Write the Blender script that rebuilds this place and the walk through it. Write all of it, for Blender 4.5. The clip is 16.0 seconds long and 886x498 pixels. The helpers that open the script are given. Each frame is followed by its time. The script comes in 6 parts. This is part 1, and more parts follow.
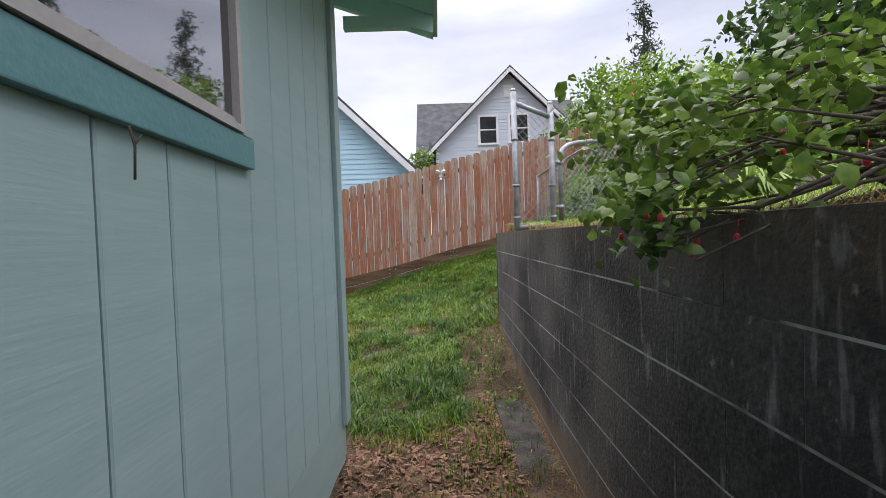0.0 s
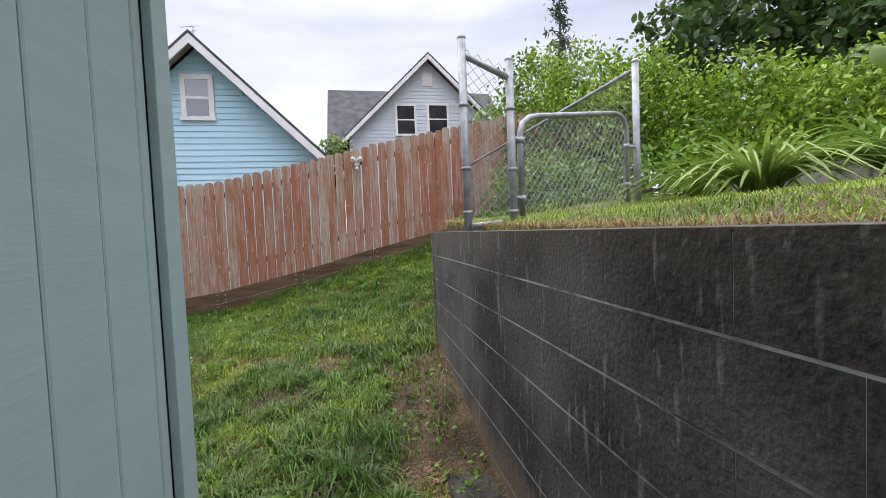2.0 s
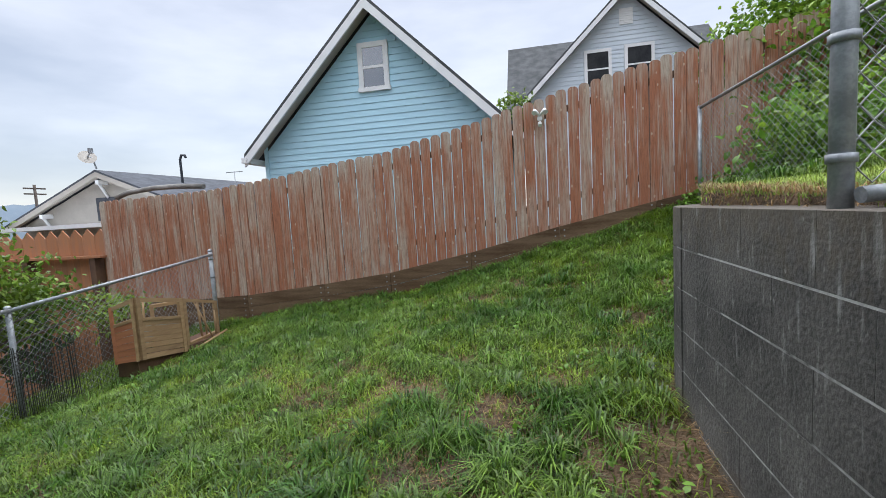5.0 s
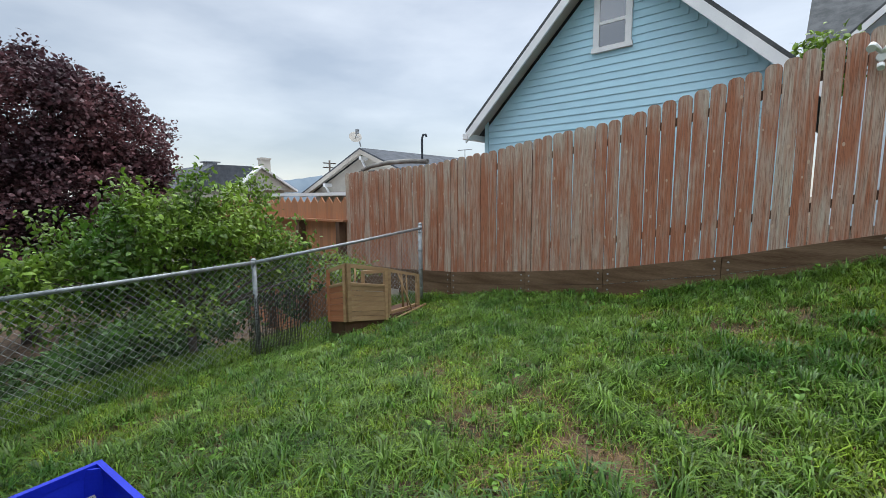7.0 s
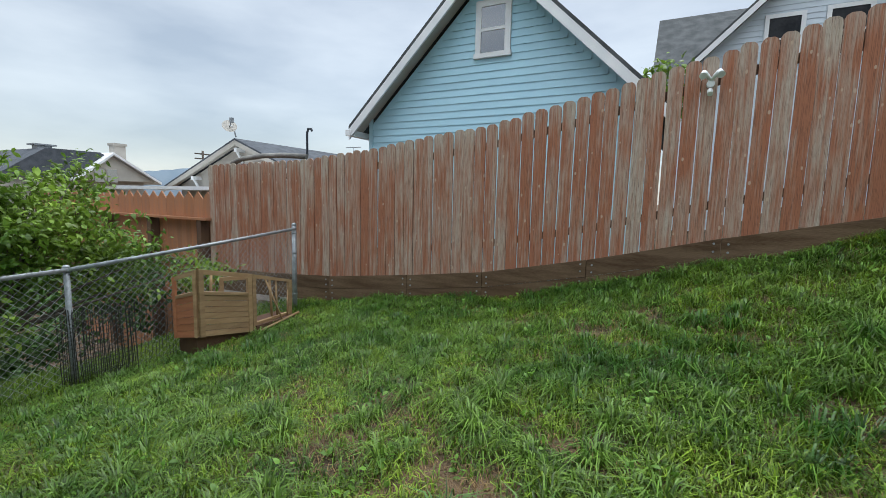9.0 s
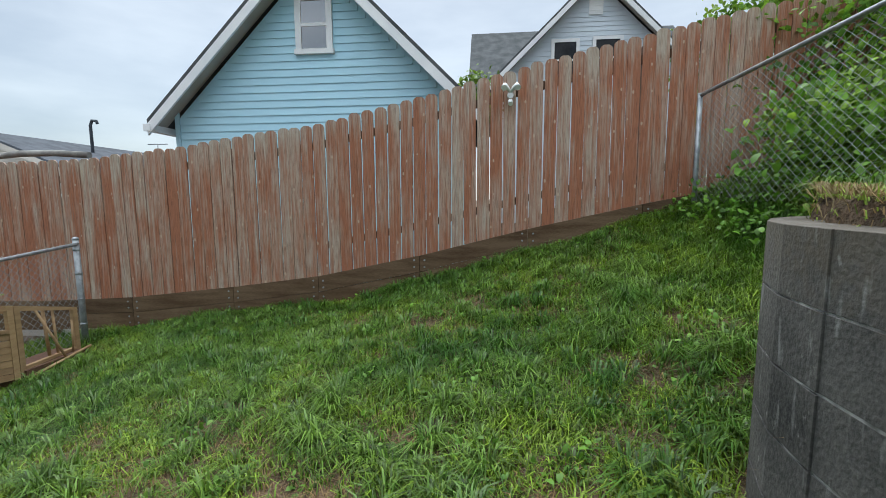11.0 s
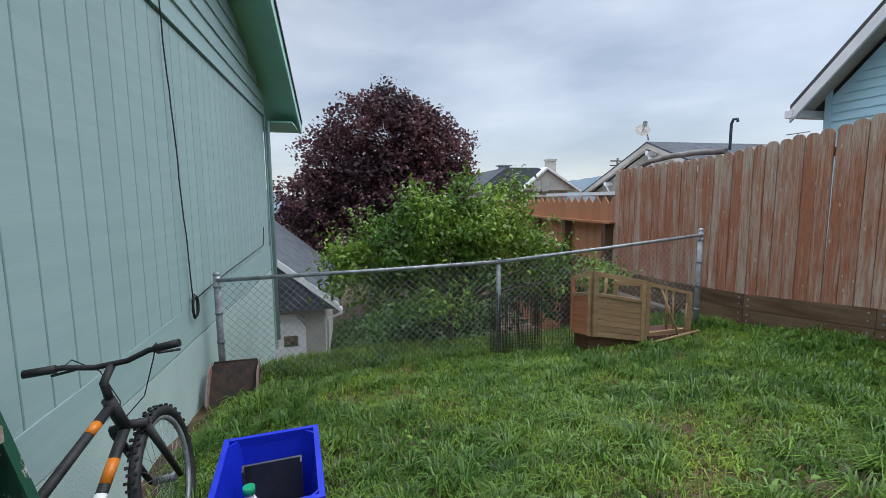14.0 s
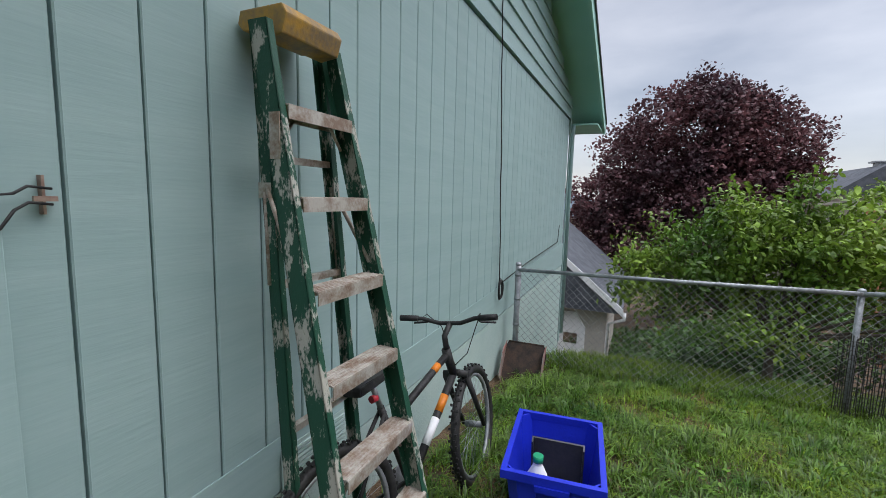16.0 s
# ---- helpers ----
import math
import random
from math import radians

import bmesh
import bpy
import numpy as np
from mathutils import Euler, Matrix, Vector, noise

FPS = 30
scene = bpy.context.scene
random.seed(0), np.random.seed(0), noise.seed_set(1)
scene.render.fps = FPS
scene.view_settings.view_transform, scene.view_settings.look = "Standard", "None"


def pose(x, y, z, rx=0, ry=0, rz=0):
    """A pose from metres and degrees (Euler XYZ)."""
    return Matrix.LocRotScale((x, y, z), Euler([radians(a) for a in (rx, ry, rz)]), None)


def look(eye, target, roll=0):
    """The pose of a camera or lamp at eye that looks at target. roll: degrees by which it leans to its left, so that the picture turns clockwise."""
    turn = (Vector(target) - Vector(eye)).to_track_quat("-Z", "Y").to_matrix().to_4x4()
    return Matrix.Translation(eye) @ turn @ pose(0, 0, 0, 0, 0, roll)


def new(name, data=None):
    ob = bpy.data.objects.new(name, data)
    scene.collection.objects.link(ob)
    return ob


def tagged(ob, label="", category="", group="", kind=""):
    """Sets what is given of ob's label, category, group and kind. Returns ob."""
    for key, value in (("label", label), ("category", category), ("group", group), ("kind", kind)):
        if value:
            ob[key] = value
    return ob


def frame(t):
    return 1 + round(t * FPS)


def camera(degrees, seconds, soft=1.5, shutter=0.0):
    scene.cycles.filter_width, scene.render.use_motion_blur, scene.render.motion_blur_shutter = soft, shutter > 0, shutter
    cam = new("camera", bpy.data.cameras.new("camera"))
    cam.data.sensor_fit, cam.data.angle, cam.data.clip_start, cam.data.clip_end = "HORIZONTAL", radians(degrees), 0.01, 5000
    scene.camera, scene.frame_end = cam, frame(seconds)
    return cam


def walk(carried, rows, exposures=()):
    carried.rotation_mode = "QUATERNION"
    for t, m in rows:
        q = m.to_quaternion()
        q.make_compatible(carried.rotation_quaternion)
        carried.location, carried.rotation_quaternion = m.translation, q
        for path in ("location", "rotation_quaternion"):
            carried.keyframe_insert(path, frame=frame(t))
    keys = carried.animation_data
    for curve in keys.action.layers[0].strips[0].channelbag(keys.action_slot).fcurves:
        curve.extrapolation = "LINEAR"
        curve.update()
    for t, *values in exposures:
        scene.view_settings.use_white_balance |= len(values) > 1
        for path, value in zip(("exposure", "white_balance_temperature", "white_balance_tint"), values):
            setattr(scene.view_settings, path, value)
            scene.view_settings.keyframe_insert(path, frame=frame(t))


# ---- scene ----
cam = camera(91.5, 16.0, soft=0.6)
PATH = [
    (0, (0.225, 0.254, 1.682), (0.246, 2.254, 1.629), -2.0),
    (0.5, (0.150, 0.545, 1.702), (0.453, 2.521, 1.651), -2.4),
    (1, (0.138, 0.807, 1.709), (0.502, 2.772, 1.646), -2.6),
    (1.5, (0.184, 1.071, 1.722), (0.575, 3.031, 1.633), -2.7),
    (2, (0.187, 1.337, 1.725), (0.595, 3.293, 1.638), -2.4),
    (2.5, (0.206, 1.553, 1.735), (0.641, 3.503, 1.639), -2.4),
    (3, (0.248, 1.770, 1.746), (0.610, 3.736, 1.670), -1.2),
    (3.2, (0.253, 1.859, 1.745), (0.541, 3.836, 1.651), -1.0),
    (5.3, (0.147, 2.928, 1.764), (-0.403, 4.842, 1.584), -2.9),
    (5.5, (0.092, 3.014, 1.747), (-0.555, 4.898, 1.578), -2.4),
    (6, (0.044, 3.216, 1.748), (-0.865, 4.986, 1.552), -2.7),
    (6.5, (0.049, 3.451, 1.774), (-1.145, 5.042, 1.563), -1.0),
    (7, (0.017, 3.614, 1.760), (-1.284, 5.114, 1.524), -0.3),
    (7.5, (-0.046, 3.784, 1.760), (-1.367, 5.271, 1.545), 0.6),
    (8, (-0.025, 3.908, 1.757), (-1.376, 5.367, 1.543), 0.6),
    (8.5, (-0.004, 3.951, 1.764), (-1.203, 5.537, 1.549), 1.1),
    (9, (0.005, 3.935, 1.767), (-0.889, 5.709, 1.536), 1.4),
    (9.5, (0.002, 3.901, 1.757), (-0.568, 5.804, 1.527), 1.5),
    (9.7, (0.008, 3.904, 1.760), (-0.405, 5.847, 1.527), 1.5),
    (11.8, (0.119, 3.970, 1.789), (-0.072, 5.948, 1.562), -0.4),
    (12, (0.124, 3.982, 1.790), (-0.214, 5.941, 1.565), -0.8),
    (12.5, (0.109, 4.063, 1.768), (-0.832, 5.813, 1.545), 0.1),
    (13, (0.036, 4.105, 1.768), (-1.442, 5.433, 1.538), -1.7),
    (13.5, (-0.061, 4.124, 1.779), (-1.788, 5.109, 1.561), -2.5),
    (14, (-0.103, 4.144, 1.762), (-2.043, 4.572, 1.533), -0.5),
    (14.5, (-0.089, 4.157, 1.770), (-2.073, 4.180, 1.522), -0.1),
    (15, (-0.061, 4.139, 1.767), (-2.020, 3.834, 1.505), 0.3),
    (15.5, (-0.020, 4.111, 1.772), (-1.901, 3.478, 1.523), 0.7),
    (16, (0.005, 4.063, 1.775), (-1.804, 3.243, 1.533), 1.5),
]
walk(cam, [(t, look(eye, target, roll)) for t, eye, target, roll in PATH],
     [(0.0, 0.38, 6850, 19), (3.0, 0.42, 6800, 17), (5.5, 0.2, 6500, 11), (9.0, 0.06, 6450, 6), (12.0, 0.14, 6350, 5), (12.8, 0.08, 6300, 6), (14.0, -0.04, 6250, 10), (16.0, 0.0, 6550, 14)])

# ---- sky and light: an overcast day ----
world = bpy.data.worlds.new("overcast_sky")
scene.world = world
world.use_nodes = True
wn, wl = world.node_tree.nodes, world.node_tree.links
wn.clear()
w_out = wn.new("ShaderNodeOutputWorld")
w_sky = wn.new("ShaderNodeTexSky")
w_sky.sky_type = 'NISHITA'
w_sky.sun_disc = False
w_sky.sun_elevation = radians(58)
w_sky.sun_rotation = radians(-13)
w_bg1 = wn.new("ShaderNodeBackground")
w_bg1.inputs[1].default_value = 0.05
wl.new(w_sky.outputs[0], w_bg1.inputs[0])
w_co = wn.new("ShaderNodeTexCoord")
w_map = wn.new("ShaderNodeMapping")
w_map.inputs['Scale'].default_value = (1.0, 1.0, 3.2)
wl.new(w_co.outputs['Generated'], w_map.inputs[0])
w_no = wn.new("ShaderNodeTexNoise")
w_no.inputs['Scale'].default_value = 2.3
w_no.inputs['Detail'].default_value = 6
wl.new(w_map.outputs[0], w_no.inputs['Vector'])
w_r = wn.new("ShaderNodeValToRGB")
w_r.color_ramp.elements[0].position = 0.34
w_r.color_ramp.elements[0].color = (0.43, 0.47, 0.53, 1)
w_r.color_ramp.elements[1].position = 0.66
w_r.color_ramp.elements[1].color = (0.76, 0.79, 0.83, 1)
wl.new(w_no.outputs['Fac'], w_r.inputs[0])
# brighter towards the zenith, as an overcast sky is
w_sep = wn.new("ShaderNodeSeparateXYZ")
wl.new(w_co.outputs['Generated'], w_sep.inputs[0])
w_mr = wn.new("ShaderNodeMapRange")
w_mr.inputs['From Min'].default_value = 0.42
w_mr.inputs['From Max'].default_value = 0.85
w_mr.inputs['To Min'].default_value = 0.73
w_mr.inputs['To Max'].default_value = 4.2
wl.new(w_sep.outputs['Z'], w_mr.inputs['Value'])
w_bg2 = wn.new("ShaderNodeBackground")
wl.new(w_r.outputs[0], w_bg2.inputs[0])
wl.new(w_mr.outputs[0], w_bg2.inputs[1])
w_add = wn.new("ShaderNodeAddShader")
wl.new(w_bg1.outputs[0], w_add.inputs[0])
wl.new(w_bg2.outputs[0], w_add.inputs[1])
wl.new(w_add.outputs[0], w_out.inputs[0])
sun_data = bpy.data.lights.new("sun", 'SUN')
sun_data.energy = 1.2
sun_data.angle = radians(40)
sun_data.color = (1.0, 0.97, 0.93)
sun = new("sun", sun_data)
sun.matrix_world = look((0, 0, 10), (1.0, -4.2, 3.0))


# ---- materials ----
def mat(name, col, col2=None, rough=0.7, scale=8.0, fine=90.0, bump=0.25, metal=0.0, stretch=(1, 1, 1), rnd=0.0, spec=0.4,
        island=False, lo=0.35, hi=0.65, bdist=0.01, world_space=False, spots=None):
    """Two colours mixed by coarse and fine noise, bump from the fine noise; rnd: lightness varied from piece to piece."""
    m = bpy.data.materials.new(name)
    m.use_nodes = True
    n, l = m.node_tree.nodes, m.node_tree.links
    b = n["Principled BSDF"]
    co = n.new("ShaderNodeTexCoord")
    mp = n.new("ShaderNodeMapping")
    mp.inputs['Scale'].default_value = stretch
    l.new(n.new("ShaderNodeNewGeometry").outputs['Position'] if world_space else co.outputs['Object'], mp.inputs[0])
    vec = mp.outputs[0]
    if rnd and not island:
        oi = n.new("ShaderNodeObjectInfo")
    if rnd and not island and not world_space:
        off = n.new("ShaderNodeVectorMath")
        off.operation = 'ADD'
        sc = n.new("ShaderNodeMath")
        sc.operation = 'MULTIPLY'
        sc.inputs[1].default_value = 37.0
        l.new(oi.outputs['Random'], sc.inputs[0])
        l.new(vec, off.inputs[0])
        l.new(sc.outputs[0], off.inputs[1])
        vec = off.outputs[0]
    n1 = n.new("ShaderNodeTexNoise")
    n1.inputs['Scale'].default_value = scale
    n1.inputs['Detail'].default_value = 4
    l.new(vec, n1.inputs['Vector'])
    n2 = n.new("ShaderNodeTexNoise")
    n2.inputs['Scale'].default_value = fine
    n2.inputs['Detail'].default_value = 3
    l.new(vec, n2.inputs['Vector'])
    ad = n.new("ShaderNodeMath")
    ad.operation = 'MULTIPLY_ADD'
    ad.inputs[1].default_value = 0.4
    l.new(n2.outputs['Fac'], ad.inputs[0])
    sb = n.new("ShaderNodeMath")
    sb.operation = 'SUBTRACT'
    sb.inputs[1].default_value = 0.2
    l.new(n1.outputs['Fac'], sb.inputs[0])
    l.new(sb.outputs[0], ad.inputs[2])
    rp = n.new("ShaderNodeValToRGB")
    rp.color_ramp.elements[0].position, rp.color_ramp.elements[1].position = lo, hi
    c2 = col2 or tuple(0.8 * c for c in col)
    rp.color_ramp.elements[0].color = (*col, 1)
    rp.color_ramp.elements[1].color = (*c2, 1)
    l.new(ad.outputs[0], rp.inputs[0])
    out = rp.outputs[0]
    if spots:
        vo = n.new("ShaderNodeTexVoronoi")
        vo.inputs['Scale'].default_value = spots[0]
        l.new(vec, vo.inputs['Vector'])
        lt = n.new("ShaderNodeMath")
        lt.operation = 'LESS_THAN'
        lt.inputs[1].default_value = spots[1]
        l.new(vo.outputs['Distance'], lt.inputs[0])
        mxs = n.new("ShaderNodeMix")
        mxs.data_type = 'RGBA'
        l.new(lt.outputs[0], mxs.inputs[0])
        l.new(out, mxs.inputs[6])
        mxs.inputs[7].default_value = (*spots[2], 1)
        out = mxs.outputs[2]
    if rnd:
        hs = n.new("ShaderNodeHueSaturation")
        mr = n.new("ShaderNodeMapRange")
        mr.inputs['To Min'].default_value, mr.inputs['To Max'].default_value = 1 - rnd, 1 + rnd
        src = n.new("ShaderNodeNewGeometry").outputs['Random Per Island'] if island else oi.outputs['Random']
        l.new(src, mr.inputs['Value'])
        l.new(mr.outputs[0], hs.inputs['Value'])
        l.new(out, hs.inputs['Color'])
        out = hs.outputs[0]
    l.new(out, b.inputs['Base Color'])
    b.inputs['Roughness'].default_value = rough
    b.inputs['Metallic'].default_value = metal
    b.inputs['Specular IOR Level'].default_value = spec
    if bump:
        bp = n.new("ShaderNodeBump")
        bp.inputs['Strength'].default_value = bump
        bp.inputs['Distance'].default_value = bdist
        l.new(n2.outputs['Fac'], bp.inputs['Height'])
        l.new(bp.outputs[0], b.inputs['Normal'])
    return m


def leaf_mat(name, col, col2, rough=0.45, scale=1.5, rnd=0.35):
    """A leaf: colour varied from leaf to leaf and over the crown, some light let through."""
    m = mat(name, col, col2, rough, scale, 40.0, 0.0, rnd=rnd, island=True, spec=0.35)
    n, l = m.node_tree.nodes, m.node_tree.links
    b = n["Principled BSDF"]
    src = b.inputs['Base Color'].links[0].from_socket
    tr = n.new("ShaderNodeBsdfTranslucent")
    l.new(src, tr.inputs[0])
    mx = n.new("ShaderNodeMixShader")
    mx.inputs[0].default_value = 0.3
    l.new(b.outputs[0], mx.inputs[1])
    l.new(tr.outputs[0], mx.inputs[2])
    l.new(mx.outputs[0], n["Material Output"].inputs[0])
    return m


M_TEAL = mat("teal_paint", (0.30, 0.425, 0.418), (0.33, 0.455, 0.447), 0.55, 1.3, 9, 0.13, stretch=(1.0, 1.0, 11), rnd=0.03, bdist=0.005, world_space=True)
M_TEALD = mat("dark_teal_trim_paint", (0.10, 0.26, 0.27), (0.13, 0.30, 0.31), 0.5, 3, 60, 0.2)
# wall paint darkened for the backing, so the gaps between planks look shaded
M_GROOVE = mat("shaded_siding_groove", (0.11, 0.175, 0.175), None, 0.8, 5, 50, 0.1)
M_SOFFIT = mat("soffit_paint", (0.36, 0.63, 0.56), (0.40, 0.67, 0.60), 0.6, 2, 60, 0.1)
M_FOUND = mat("painted_foundation", (0.36, 0.48, 0.46), (0.42, 0.53, 0.50), 0.8, 3, 70, 0.4)
M_VINYL = mat("taupe_window_frame", (0.42, 0.40, 0.38), (0.5, 0.48, 0.46), 0.45, 6, 80, 0.05)
M_WHITE = mat("white_paint", (0.72, 0.73, 0.74), (0.8, 0.8, 0.8), 0.5, 3, 60, 0.1)
M_JOINT = mat("pale_mortar_joint", (0.42, 0.41, 0.40), (0.07, 0.066, 0.063), 0.95, 2.2, 30, 0.5, lo=0.44, hi=0.66, world_space=True)
M_CONC = mat("old_concrete", (0.16, 0.15, 0.14), (0.28, 0.27, 0.25), 0.95, 4, 80, 0.6)
M_KICK = mat("brown_kick_board", (0.085, 0.050, 0.028), (0.16, 0.105, 0.066), 0.95, 3, 50, 0.5, stretch=(0.5, 4, 4), rnd=0.12, spec=0.15)
M_CEDAR = mat("orange_cedar", (0.42, 0.17, 0.075), (0.34, 0.16, 0.09), 0.8, 4, 50, 0.3, stretch=(4, 4, 0.5), rnd=0.12)
M_CEDARD = mat("dark_cedar_post", (0.09, 0.045, 0.03), (0.13, 0.07, 0.04), 0.85, 4, 50, 0.3)
M_PLAY = mat("varnished_playhouse_wood", (0.38, 0.25, 0.135), (0.29, 0.18, 0.095), 0.7, 4, 60, 0.25, stretch=(0.5, 0.5, 5), rnd=0.15)
M_PLAYR = mat("reddish_playhouse_wood", (0.40, 0.155, 0.075), (0.32, 0.12, 0.06), 0.7, 4, 60, 0.25, stretch=(0.5, 0.5, 5), rnd=0.12)
M_GALV = mat("galvanised_steel", (0.37, 0.39, 0.41), (0.24, 0.255, 0.27), 0.5, 14, 120, 0.1, metal=0.6)
M_WIRE = mat("galvanised_wire", (0.33, 0.34, 0.35), (0.19, 0.20, 0.205), 0.5, 14, 80, 0, metal=0.4)
M_DARKNET = mat("black_plastic_netting", (0.02, 0.02, 0.02), (0.04, 0.04, 0.035), 0.6, 8, 50, 0)
M_BLUESIDE = mat("sky_blue_lap_siding", (0.42, 0.66, 0.775), (0.45, 0.69, 0.80), 0.6, 1.5, 50, 0.1, rnd=0.02)
M_WHITESIDE = mat("pale_grey_blue_lap_siding", (0.56, 0.62, 0.68), (0.6, 0.66, 0.72), 0.6, 1.5, 50, 0.1, rnd=0.02)
M_SHINGLE = mat("grey_asphalt_shingles", (0.055, 0.06, 0.063), (0.10, 0.105, 0.11), 0.95, 3, 30, 0.5)
M_SHINGLED = mat("dark_asphalt_shingles", (0.055, 0.062, 0.074), (0.09, 0.098, 0.115), 0.95, 3, 30, 0.5)
M_BEIGE = mat("beige_stucco", (0.42, 0.39, 0.35), (0.48, 0.45, 0.40), 0.9, 2, 40, 0.3)
M_SOIL = mat("damp_soil", (0.06, 0.040, 0.024), (0.15, 0.095, 0.055), 0.95, 5, 60, 1.0, bdist=0.03)
M_BARK = mat("brown_bark", (0.07, 0.055, 0.045), (0.12, 0.10, 0.085), 0.95, 6, 60, 0.6, stretch=(1, 1, 0.3))
M_GRASS = leaf_mat("grass_blades", (0.036, 0.102, 0.008), (0.185, 0.27, 0.024), 0.40, 1.6, 0.7)
M_TUFT = leaf_mat("coarse_grass_blades", (0.036, 0.108, 0.013), (0.14, 0.235, 0.038), 0.38, 1.1, 0.6)
M_TERR = leaf_mat("fine_terrace_grass", (0.10, 0.19, 0.018), (0.27, 0.37, 0.05), 0.45, 2.0, 0.5)
M_DRY = leaf_mat("dry_grass", (0.33, 0.20, 0.085), (0.20, 0.15, 0.07), 0.7, 2.0, 0.3)
M_WEED = leaf_mat("broad_weed_leaves", (0.08, 0.19, 0.02), (0.15, 0.29, 0.035), 0.45, 2, 0.4)
# dark red leaves, lightened and greyed to carry some distance haze in their colour
M_MAPLE = leaf_mat("dark_red_maple_leaves", (0.062, 0.034, 0.042), (0.145, 0.064, 0.068), 0.5, 0.35, 0.55)
M_PLUM = leaf_mat("bright_green_shrub_leaves", (0.062, 0.14, 0.017), (0.22, 0.325, 0.045), 0.42, 1.2, 0.5)
M_FUCH = leaf_mat("glossy_fuchsia_leaves", (0.03, 0.08, 0.015), (0.18, 0.29, 0.045), 0.34, 5, 0.5)
M_HEDGE = leaf_mat("yellow_green_hedge_leaves", (0.08, 0.19, 0.018), (0.29, 0.43, 0.05), 0.45, 0.9, 0.5)
M_TREE = leaf_mat("dark_green_tree_leaves", (0.03, 0.07, 0.018), (0.08, 0.16, 0.035), 0.5, 0.5, 0.5)
M_CONIF = leaf_mat("conifer_needles", (0.03, 0.055, 0.025), (0.06, 0.09, 0.045), 0.6, 0.8, 0.3)
M_LILY = leaf_mat("strap_leaves", (0.12, 0.22, 0.035), (0.25, 0.36, 0.08), 0.4, 2, 0.3)
M_RED = mat("red_fuchsia_bud", (0.45, 0.02, 0.04), (0.55, 0.05, 0.06), 0.4, 30, 100, 0)
M_BLACK = mat("black_rubber", (0.012, 0.012, 0.013), (0.03, 0.03, 0.03), 0.6, 20, 100, 0.1)
M_BLUE = mat("blue_recycling_plastic", (0.008, 0.022, 0.45), (0.012, 0.03, 0.55), 0.38, 4, 90, 0.08)
M_GREENFG = mat("paint_spattered_green_fibreglass", (0.011, 0.068, 0.040), (0.40, 0.39, 0.34), 0.55, 15, 130, 0.2, stretch=(1, 1, 0.5), lo=0.545, hi=0.62)
M_ALU = mat("paint_smeared_aluminium", (0.52, 0.49, 0.44), (0.27, 0.19, 0.14), 0.55, 13, 90, 0.15, metal=0.35)
M_YELLOW = mat("dirty_yellow_plastic", (0.50, 0.28, 0.05), (0.24, 0.17, 0.10), 0.5, 9, 60, 0.15)
M_ORANGE = mat("orange_decal", (0.75, 0.22, 0.02), None, 0.35, 20, 80, 0)
M_RUST = mat("rusty_shovel_pan", (0.024, 0.02, 0.018), (0.07, 0.042, 0.03), 0.8, 12, 80, 0.4)
M_CHIP = mat("wood_chips", (0.13, 0.06, 0.038), (0.27, 0.16, 0.10), 0.9, 20, 80, 0.2, rnd=0.4, island=True)
M_GREENCAP = mat("green_cap_plastic", (0.01, 0.30, 0.14), None, 0.35, 9, 60, 0)
M_TRAY = mat("black_tray_plastic", (0.045, 0.047, 0.06), (0.075, 0.075, 0.09), 0.35, 5, 60, 0.05)
M_REDDISH = mat("worn_red_paint", (0.30, 0.12, 0.10), (0.26, 0.22, 0.20), 0.7, 12, 80, 0.2)
M_COPPER = mat("tarnished_copper", (0.42, 0.30, 0.24), (0.22, 0.13, 0.10), 0.5, 20, 90, 0.1, metal=0.5)
# blue-grey with the haze of distance mixed into the colour
M_HAZE_HILL = mat("haze_blue_hills", (0.23, 0.295, 0.36), (0.27, 0.335, 0.40), 1.0, 0.05, 1, 0)
M_TOWN = mat("far_town_ground", (0.07, 0.09, 0.05), (0.12, 0.12, 0.09), 1.0, 0.3, 3, 0)


def glass_mat(name, tint, rough=0.03):
    m = bpy.data.materials.new(name)
    m.use_nodes = True
    b = m.node_tree.nodes["Principled BSDF"]
    b.inputs['Base Color'].default_value = (*tint, 1)
    b.inputs['Roughness'].default_value = rough
    b.inputs['Specular IOR Level'].default_value = 1.0
    b.inputs['IOR'].default_value = 2.4
    return m


